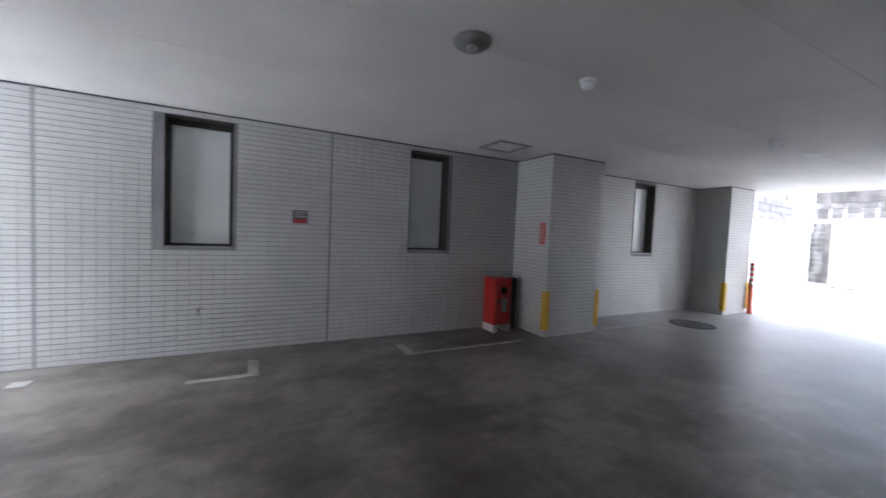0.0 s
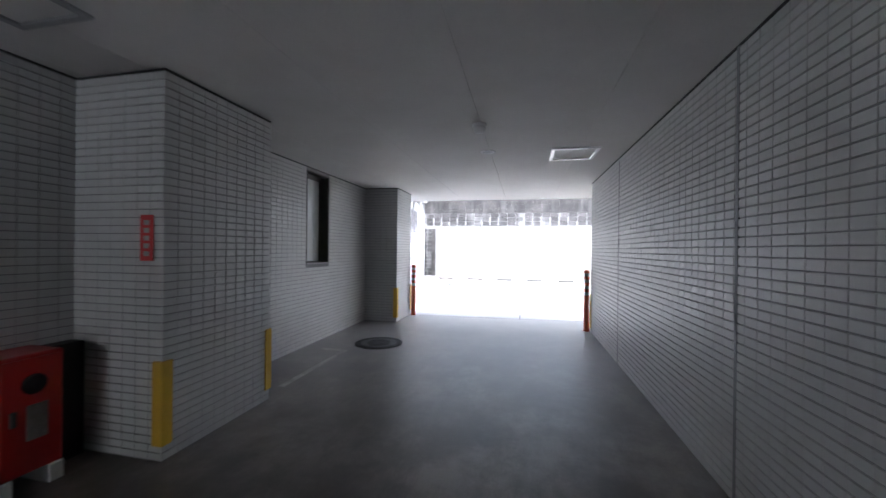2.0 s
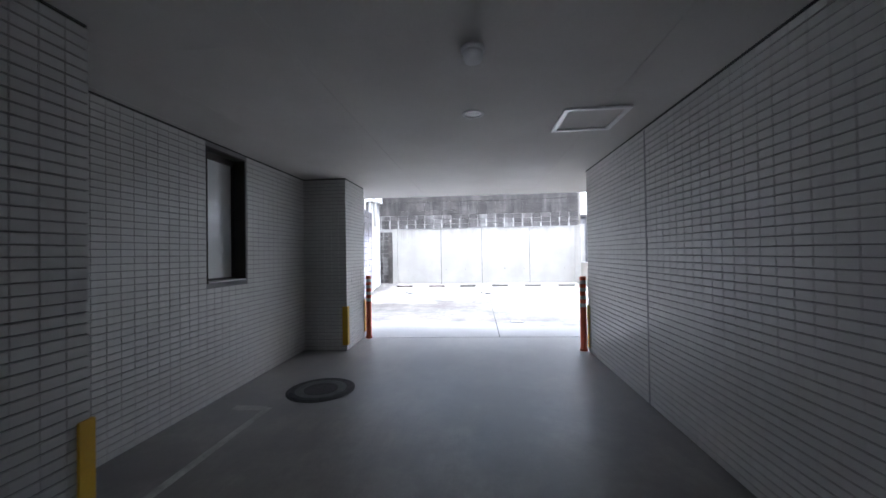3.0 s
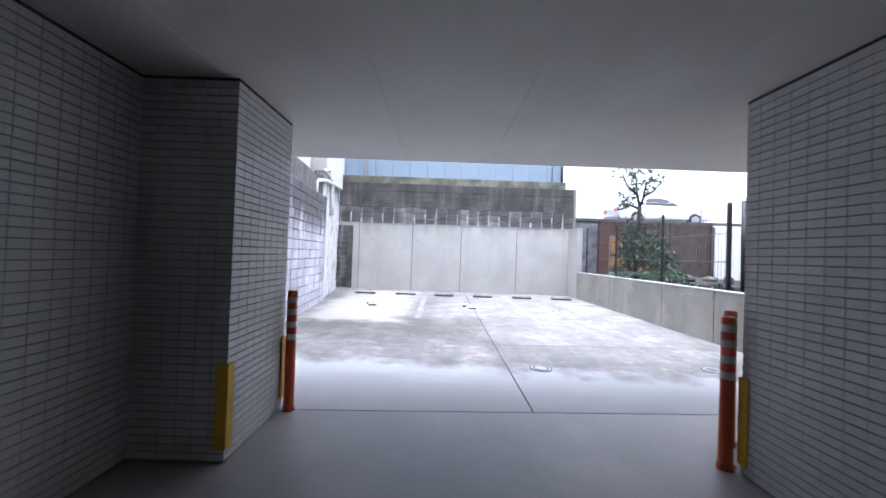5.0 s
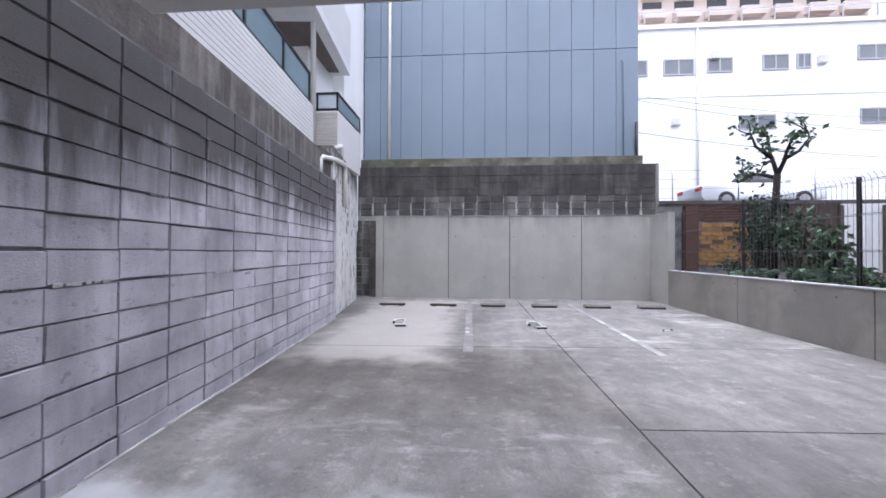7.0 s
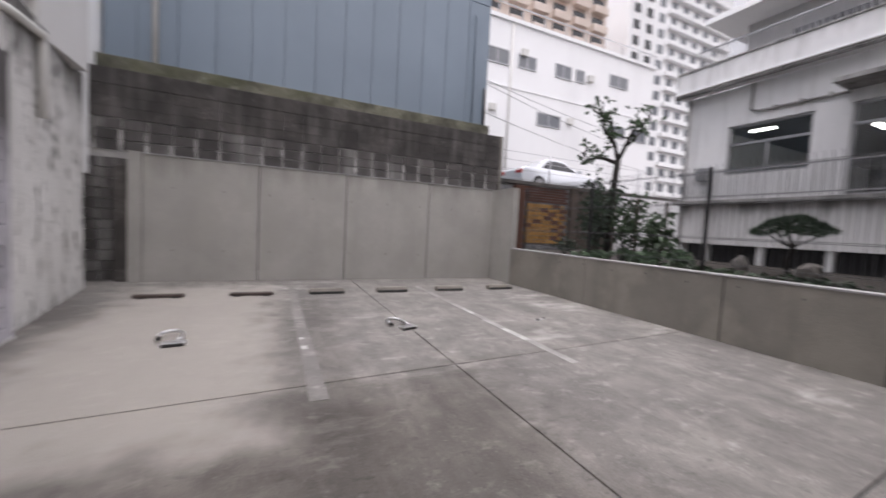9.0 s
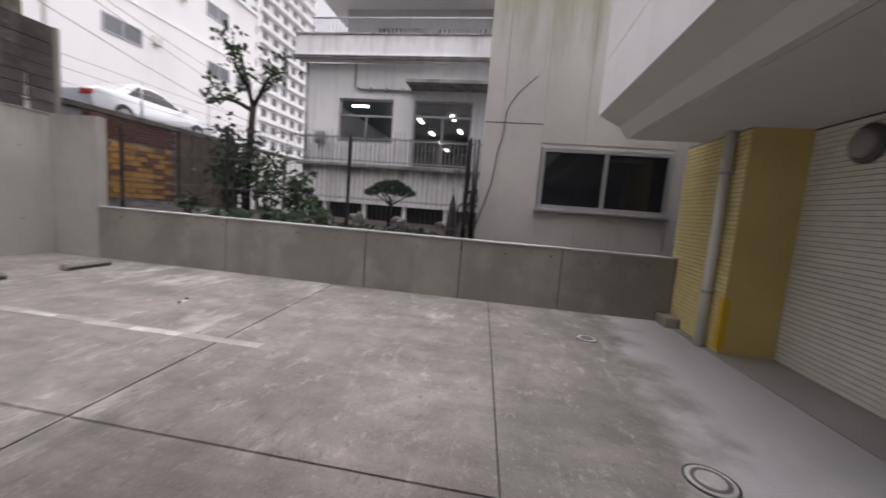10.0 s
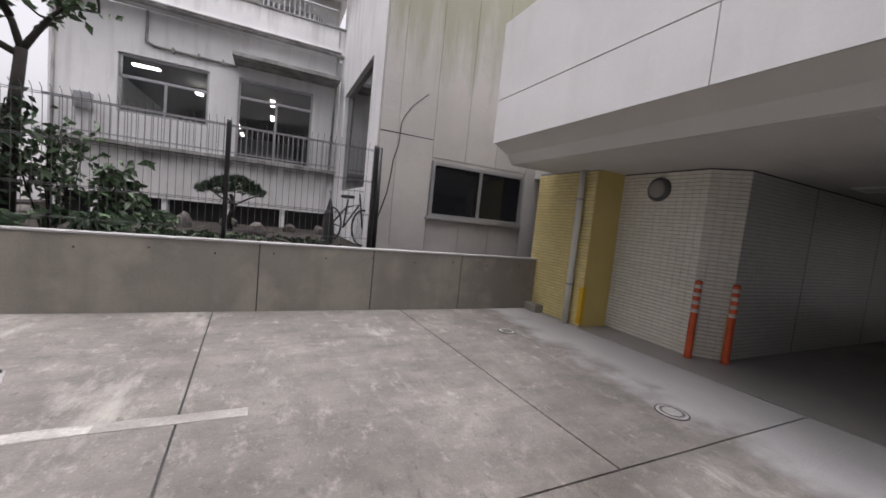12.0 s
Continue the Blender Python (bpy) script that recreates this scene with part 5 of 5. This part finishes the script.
# ---- yard fittings ----
STOPS = thing("wheel_stop", "low grey concrete wheel stop on the yard", "wheel stop", (17.62, 2.845, 0.0), "wheel stops along the back wall")
bm = bmesh.new()
vs = [bm.verts.new((x, y, z)) for y in (-0.31, 0.31) for x, z in ((-0.075, 0), (0.075, 0), (0.055, 0.10), (-0.045, 0.10))]
for k in range(4):
    bm.faces.new((vs[k], vs[(k + 1) % 4], vs[(k + 1) % 4 + 4], vs[k + 4]))
bm.faces.new(vs[:4][::-1]), bm.faces.new(vs[4:])
bmesh.ops.bevel(bm, geom=bm.edges[:], offset=0.012, segments=2, affect="EDGES")
part("bar", bm, CONC, STOPS)
for y in (-0.2, 0.2):
    bm = bmesh.new()
    lathe(bm, [(0.014, 0.098), (0.014, 0.106), (0.008, 0.108)], (0.005, y, 0), 10)
    part("bolt", bm, IRON, STOPS)
# dark strip that paints the shade on the bar's front
part("dark_front", boxes((-0.078, -0.062, -0.30, 0.30, 0.01, 0.05)), GAP, STOPS, "dark front strip with the front's shade in its colour")
for y in (1.59, 0.32, -0.96):
    copy_thing(STOPS, pose(17.62, y, 0.0))


CHROME = mat("worn_chrome", (0.75, 0.75, 0.75), (0.5, 0.5, 0.5), 0.28, 4, 40, 0.2, 0.05, metal=0.85)
RUST = mat("rusty_steel", (0.10, 0.075, 0.065), (0.065, 0.05, 0.044), 0.8, 5, 50, 0.3, 0.2)


def rusty_stop(at):
    """A low steel bar bolted to the ground as a wheel stop."""
    ob = thing("wheel_stop", "low rusty brown steel wheel stop bar", "wheel stop", at, "wheel stops along the back wall")
    part("bar", boxes((-0.05, 0.05, -0.33, 0.33, 0.012, 0.058), bevel=0.010), RUST, ob)
    for y in (-0.22, 0.22):
        part("foot", boxes((-0.07, 0.07, y - 0.05, y + 0.05, 0.0, 0.012), bevel=0.003), IRON, ob)
        bm = bmesh.new()
        lathe(bm, [(0.014, 0.054), (0.014, 0.066), (0.008, 0.068)], (0, y, 0), 10)
        part("bolt", bm, IRON, ob)


rusty_stop((17.62, 5.39, 0.0))
rusty_stop((17.62, 4.09, 0.0))


def parking_lock(at, turn):
    """A hoop barrier folded down on its base plate."""
    ob = thing("parking_lock", "steel parking hoop folded down on its base plate", "parking barrier", at, "folded parking hoops", turn)
    bm = bmesh.new()
    pts = [(0.02, -0.12, 0.05), (0.18, -0.15, 0.055)] + [(0.34 + 0.15 * math.sin(math.pi * k / 12), -0.15 * math.cos(math.pi * k / 12), 0.06 + 0.02 * math.sin(math.pi * k / 12)) for k in range(13)] + [(0.22, 0.15, 0.055)]
    tube(bm, pts, 0.027, 10)
    hoop = part("hoop", bm, CHROME, ob, "worn chrome hoop", True)
    bm = bmesh.new()
    tube(bm, [(0.24, 0.15, 0.055), (0.17, 0.15, 0.055)], 0.032, 10)
    part("end_cap", bm, IRON, hoop, "black rubber end")
    part("base_plate", boxes((-0.12, 0.03, -0.22, 0.10, 0.0, 0.055), bevel=0.012), CHROME, ob, "steel base box")
    ob.matrix_basis = pose(*at, 0, 0, turn) @ Matrix.Scale(0.68, 4)
    part("lock_box", boxes((-0.15, -0.121, -0.20, 0.08, 0.0, 0.045), bevel=0.006), IRON, ob, "black lock front")


parking_lock((15.05, 4.72, 0.004), 6)
parking_lock((15.06, 2.2, 0.0), 14)


def floor_line(x0, x1, y, w, material, seed):
    """A painted bay line, worn away in places."""
    rng = random.Random(seed)
    bm = bmesh.new()
    x = x0
    while x < x1:
        ln = rng.uniform(0.25, 0.9)
        a, b = rng.uniform(0.82, 1.0) * w / 2, rng.uniform(0.82, 1.0) * w / 2
        box(bm, x + 0.004, min(x + ln, x1), y - a, y + b, -0.002, 0.0035)
        x += ln - 0.004
    return structure("trim_bay_line", bm, material, "worn white painted bay line on the concrete", "road marking")


floor_line(13.35, 18.5, 3.43, 0.15, PAINT_GHOST, 1)
floor_line(13.38, 15.2, 0.87, 0.12, PAINT_FADED, 2)
floor_line(15.2, 18.2, 0.85, 0.12, PAINT_WORN, 5)
for x0, x1, y0, y1 in ((14.55, 14.66, 3.42, 3.48), (14.9, 14.96, 3.43, 3.48), (14.2, 14.7, 0.84, 0.92), (15.6, 15.95, 0.83, 0.90)):
    structure("trim_paint_flake", boxes((x0, x1, y0, y1, -0.002, 0.006)), PAINT, "flake of white paint left on the line", "road marking")
# garage bay marks
for a, b, c, d in ((1.55, 3.13, 4.19, 4.24), (1.55, 1.65, 4.243, 4.56), (-0.42, 0.03, 4.13, 4.19), (0.033, 0.12, 4.14, 4.55), (-1.62, -1.5, 4.5, 4.62), (4.75, 6.05, 4.27, 4.33), (5.98, 6.08, 4.333, 4.62)):
    structure("trim_bay_line", boxes((a, b, c, d, -0.002, 0.003)), PAINT, "faded white bay line on the garage floor", "road marking")


def cover(name, label, at, r, material, rings, studs=0):
    """A round iron lid: dark seat, lid and raised rings."""
    ob = thing(name, label, "manhole cover", at)
    bm = bmesh.new()
    lathe(bm, [(r, 0.0), (r, 0.006), (r * 0.93, 0.007), (r * 0.92, 0.002)], (0, 0, 0), 32)
    part("seat", bm, IRON, ob, "dark iron seat")
    bm = bmesh.new()
    lathe(bm, [(r * 0.90, 0.0005), (r * 0.90, 0.007), (r * 0.86, 0.009), (r * 0.80, 0.0065)], (0, 0, 0), 32)
    part("lid", bm, material, ob)
    for e, q in enumerate(rings):
        bm = bmesh.new()
        lathe(bm, [(r * q, 0.001 - 0.0003 * e), (r * q, 0.0105), (r * (q - 0.10), 0.0105), (r * (q - 0.12), 0.0075 + 0.001 * e)], (0, 0, 0), 28)
        part("raised_ring", bm, material if e else PALE_DARK, ob)
    for k in range(studs):
        bm = boxes((r * 0.82, r * 0.87, -0.012, 0.012, 0.004, 0.012))
        bm.transform(pose(0, 0, 0, 0, 0, 360 / studs * k))
        part("stud", bm, material, ob)
    return ob


PALE_DARK = mat("worn_cast_ring", (0.12, 0.12, 0.115), (0.08, 0.08, 0.08), 0.6, 8, 60, 0.3, 0.2)
cover("manhole_cover", "dark cast-iron manhole cover in the garage floor", (6.50, 4.02, 0.0), 0.33, IRON, (0.75, 0.5), 12)
PALE_IRON = mat("pale_cast_cover", (0.45, 0.44, 0.43), (0.30, 0.30, 0.29), 0.6, 8, 60, 0.3, 0.2)
cover("drain_cover", "pale ringed drain cover set in the concrete", (10.14, 1.70, 0.0), 0.135, PALE_IRON, (0.72, 0.55))
cover("drain_cover", "small pale drain cover near the low wall", (10.3, -0.52, 0.0), 0.12, PALE_IRON, (0.6,))
anchor = thing("anchor_plate", "small pale anchor plate bolted to the yard", "anchor plate", (15.0, 0.0, 0.0), turn=20)
part("plate", boxes((-0.03, 0.03, -0.11, 0.11, 0.0, 0.012), bevel=0.003), PALE_IRON, anchor)
for y in (-0.085, 0.085):
    bm = bmesh.new()
    lathe(bm, [(0.016, 0.008), (0.016, 0.03), (0.009, 0.034)], (0, y, 0), 10)
    part("bolt", bm, IRON, anchor, "black bolt")


def bollard(at):
    ob = thing("bollard", "orange plastic delineator post with four white bands", "bollard", at, "orange posts at the garage mouth")
    bm = bmesh.new()
    lathe(bm, [(0.052, 0.0), (0.052, 0.02), (0.046, 0.03), (0.043, 0.05), (0.041, 0.55), (0.041, 0.985), (0.034, 1.0)], (0, 0, 0), 20)
    part("post", bm, ORANGE, ob, "", True)
    for z in (0.59, 0.695, 0.80, 0.90):
        bm = bmesh.new()
        lathe(bm, [(0.0405, z), (0.0425, z + 0.003), (0.0425, z + 0.047), (0.0405, z + 0.05)], (0, 0, 0), 20)
        part("reflective_band", bm, REFLECT, ob, "white reflective band", True)
    for k in range(3):
        bm = bmesh.new()
        lathe(bm, [(0.008, 0.018), (0.008, 0.03)], (0.048 * math.cos(2.1 * k), 0.048 * math.sin(2.1 * k), 0), 8)
        part("bolt", bm, IRON, ob)


bollard((8.74, 4.20, 0.0))
bollard((8.40, 0.765, 0.0))
bollard((8.08, 1.03, 0.0))


def corner_guard(x, y, sx, sy, z0, z1, material=GUARD):
    """A yellow angle strip on a pillar's corner; sx and sy point away from the pillar."""
    ob = thing("corner_guard", "yellow rubber corner guard fixed to a tiled pillar", "corner guard", (x, y, 0), "yellow corner guards")
    bm = bmesh.new()
    t, w = 0.022, 0.055
    prof = [(sx * t, sy * t), (sx * t, -sy * w), (sx * 0.009, -sy * w), (sx * 0.009, sy * 0.009), (-sx * w, sy * 0.009), (-sx * w, sy * t)]
    vs = [bm.verts.new((px, py, z)) for z in (z0, z1) for px, py in prof]
    for k in range(6):
        bm.faces.new((vs[k], vs[(k + 1) % 6], vs[6 + (k + 1) % 6], vs[6 + k]))
    bm.faces.new(vs[:6]), bm.faces.new(vs[6:])
    bmesh.ops.bevel(bm, geom=bm.edges[:], offset=0.004, segments=2, affect="EDGES")
    part("strip", bm, material, ob)


for g in ((3.495, 4.22, -1, -1, 0.10, 0.62), (4.455, 4.22, 1, -1, 0.10, 0.62), (7.955, 4.283, -1, -1, 0.08, 0.62), (8.77, 4.283, 1, -1, 0.10, 0.62), (2.29, 0.95, -1, 1, 0.08, 0.72), (8.02, 0.967, 1, 1, 0.06, 0.62), (8.92, -0.585, 1, 1, 0.05, 0.62)):
    corner_guard(*g)

# bulkhead lamp, downpipe and block at the yellow pier
lamp = thing("bulkhead_lamp", "round grey bulkhead lamp, unlit, on the tiled wall", "wall lamp", (8.353, 0.03, 2.17))
bm = bmesh.new()
lathe(bm, [(0.165, 0.0), (0.17, 0.03), (0.15, 0.055), (0.125, 0.06)], (0, 0, 0), 28)
bm.transform(pose(0, 0, 0, 0, 90, 0))
part("ring", bm, mat("grey_lamp_ring", (0.10, 0.10, 0.10), (0.08, 0.08, 0.08), 0.5), lamp, "dark grey ring", True)
bm = bmesh.new()
lathe(bm, [(0.125, 0.05), (0.115, 0.085), (0.08, 0.11), (0.03, 0.12)], (0, 0, 0), 28)
bm.transform(pose(0, 0, 0, 0, 90, 0))
part("dome", bm, mat("dusty_glass_dome", (0.30, 0.29, 0.27), (0.24, 0.23, 0.22), 0.3), lamp, "dusty glass dome", True)
pipe = thing("downpipe", "white plastic downpipe on the yellow pier", "pipe", (9.0, -0.80, 0.0))
bm = bmesh.new()
tube(bm, [(0, 0, 0), (0, 0, 2.41)], 0.05, 14)
part("tube", bm, PVC, pipe, "", True)
for z in (0.62, 1.95):
    bm = bmesh.new()
    lathe(bm, [(0.05, z), (0.058, z), (0.058, z + 0.03), (0.05, z + 0.03)], (0, 0, 0), 14)
    box(bm, -0.08, -0.03, -0.012, 0.012, z, z + 0.03)
    part("clip", bm, ALU, pipe)
blk = tagged(new("loose_block", finish("loose_block", boxes((8.94, 9.12, -1.71, -1.40, 0.0, 0.13), bevel=0.008), CONC)), "small grey concrete block beside the yellow pier", "block")

# ---- garage fittings ----
cab = thing("extinguisher_cabinet", "red fire extinguisher cabinet on a white stand", "cabinet", (2.97, 4.64, 0.0))
part("body", boxes((0, 0.29, 0, 0.26, 0.10, 0.74), bevel=0.012), RED, cab)
door = part("door", boxes((0.02, 0.27, -0.012, 0.0, 0.12, 0.72), bevel=0.004), RED, cab)
bm = bmesh.new()
lathe(bm, [(0.055, 0.0), (0.055, 0.006), (0.045, 0.01)], (0, 0, 0), 20)
bm.transform(pose(0.15, -0.012, 0.58, 90, 0, 0))
part("round_window", bm, DARKGLASS, door)
part("notice", boxes((0.12, 0.21, -0.016, -0.012, 0.28, 0.47)), PAINT_WORN, door, "pale printed notice")
part("handle", boxes((0.05, 0.075, -0.03, -0.012, 0.38, 0.46), bevel=0.004), IRON, door)
for x in (0.0, 0.22):
    part("foot", boxes((x, x + 0.07, -0.01, 0.26, 0.0, 0.10), bevel=0.006), WHITE, cab, "white foot")
board = tagged(new("leaning_board", finish("leaning_board", boxes((3.29, 3.47, 4.80, 4.915, 0.0, 0.72), bevel=0.006), BLACK)), "dark board standing between cabinet and pillar", "board")

sign = thing("wall_sign", "small square notice with a red band on the tiles", "sign", (0.43, 4.908, 1.365))
part("plate", boxes((0, 0.16, 0, 0.006, 0, 0.145), bevel=0.002), mat("dark_notice", (0.16, 0.13, 0.17), (0.13, 0.11, 0.14), 0.5), sign)
part("red_band", boxes((0.012, 0.148, -0.003, 0.0, 0.01, 0.045)), RED_SIGN, sign, "red band")
for k in range(3):
    part("text_bar", boxes((0.02, 0.14 - 0.03 * (k % 2), -0.003, 0.0, 0.07 + 0.024 * k, 0.08 + 0.024 * k)), PAINT, sign)
psign = thing("pillar_sign", "narrow red fire notice on the pillar", "sign", (3.478, 4.28, 1.235))
part("plate", boxes((0, 0.006, 0, 0.10, 0, 0.285), bevel=0.002), RED_SIGN, psign)
for k in range(5):
    part("text_bar", boxes((-0.003, 0.0, 0.03, 0.07, 0.03 + 0.048 * k, 0.06 + 0.048 * k)), PAINT, psign, "pale printed character")
tap = thing("wall_tap", "small dark wall tap low on the tiles", "tap", (-0.42, 4.92, 0.46))
bm = bmesh.new()
tube(bm, [(0, 0, 0), (0, -0.05, 0), (0, -0.09, -0.01), (0, -0.10, -0.05)], 0.012, 8)
part("spout", bm, ALU, tap)
part("lever", boxes((-0.04, 0.04, -0.06, -0.045, 0.012, 0.022), bevel=0.003), ALU, tap)


def hatch(label, x0, x1, y0, y1, material):
    ob = thing("ceiling_hatch", label, "ceiling hatch", (x0, y0, 2.42))
    a, b, f = x1 - x0, y1 - y0, 0.04
    for nm, it in (("frame_side", (0, a, 0, f)), ("frame_side", (0, a, b - f, b)), ("frame_end", (0, f, f, b - f)), ("frame_end", (a - f, a, f, b - f))):
        part(nm, boxes((*it, -0.016, 0.0), bevel=0.003), material, ob)
    part("panel", boxes((f + 0.004, a - f - 0.004, f + 0.004, b - f - 0.004, -0.004, 0.0)), CEIL, ob)


# frame whitened to carry the grazing light from the garage mouth
hatch("metal-framed inspection hatch in the ceiling, grazing light painted into its frame", 5.76, 6.28, 1.27, 1.77, mat("mouth_lit_aluminium", (0.8, 0.8, 0.8), (0.75, 0.75, 0.75), 0.35, 3, 60, 0.03, 0.0, metal=0.3))
hatch("grey-framed inspection hatch in the ceiling", 2.54, 3.01, 4.07, 4.53, mat("dull_aluminium", (0.30, 0.30, 0.30), (0.27, 0.27, 0.27), 0.5))


def detector(label, at, r, h, dark=False):
    ob = thing("smoke_detector", label, "smoke detector", at, "ceiling detectors")
    bm = bmesh.new()
    lathe(bm, [(r * 1.15, 0.0), (r * 1.15, -h * 0.25), (r * 0.95, -h * 0.3)], (0, 0, 0), 24)
    part("base", bm, WHITE, ob, "", True)
    bm = bmesh.new()
    lathe(bm, [(r * 0.95, -h * 0.3), (r * 0.95, -h * 0.7), (r * 0.8, -h * 0.95), (r * 0.4, -h)], (0, 0, 0), 24)
    part("head", bm, WHITE, ob, "", True)


detector("white dome smoke detector under the ceiling", (2.08, 2.41, 2.42), 0.05, 0.06)
detector("white dome smoke detector under the ceiling", (4.86, 2.445, 2.42), 0.055, 0.075)
ring = thing("recessed_downlight", "unlit recessed downlight with a white ring", "downlight", (5.78, 2.457, 2.42))
bm = bmesh.new()
lathe(bm, [(0.085, 0.0), (0.085, -0.006), (0.06, -0.008), (0.058, 0.0)], (0, 0, 0), 28)
part("trim_ring", bm, WHITE, ring, "white ring", True)
bm = bmesh.new()
lathe(bm, [(0.058, -0.001), (0.03, -0.003)], (0, 0, 0), 28)
part("lens", bm, ALU, ring)
vent = thing("ceiling_vent", "round dark grey vent cover in the ceiling", "vent", (1.14, 2.39, 2.42))
bm = bmesh.new()
lathe(bm, [(0.11, 0.0), (0.11, -0.012), (0.09, -0.03), (0.02, -0.035)], (0, 0, 0), 28)
part("cover", bm, mat("grey_vent", (0.20, 0.20, 0.18), (0.16, 0.16, 0.15), 0.6), vent, "", True)
bm = bmesh.new()
lathe(bm, [(0.035, -0.033), (0.03, -0.05), (0.01, -0.052)], (0, 0, 0), 16)
part("knob", bm, ALU, vent, "", True)

lay_pieces()
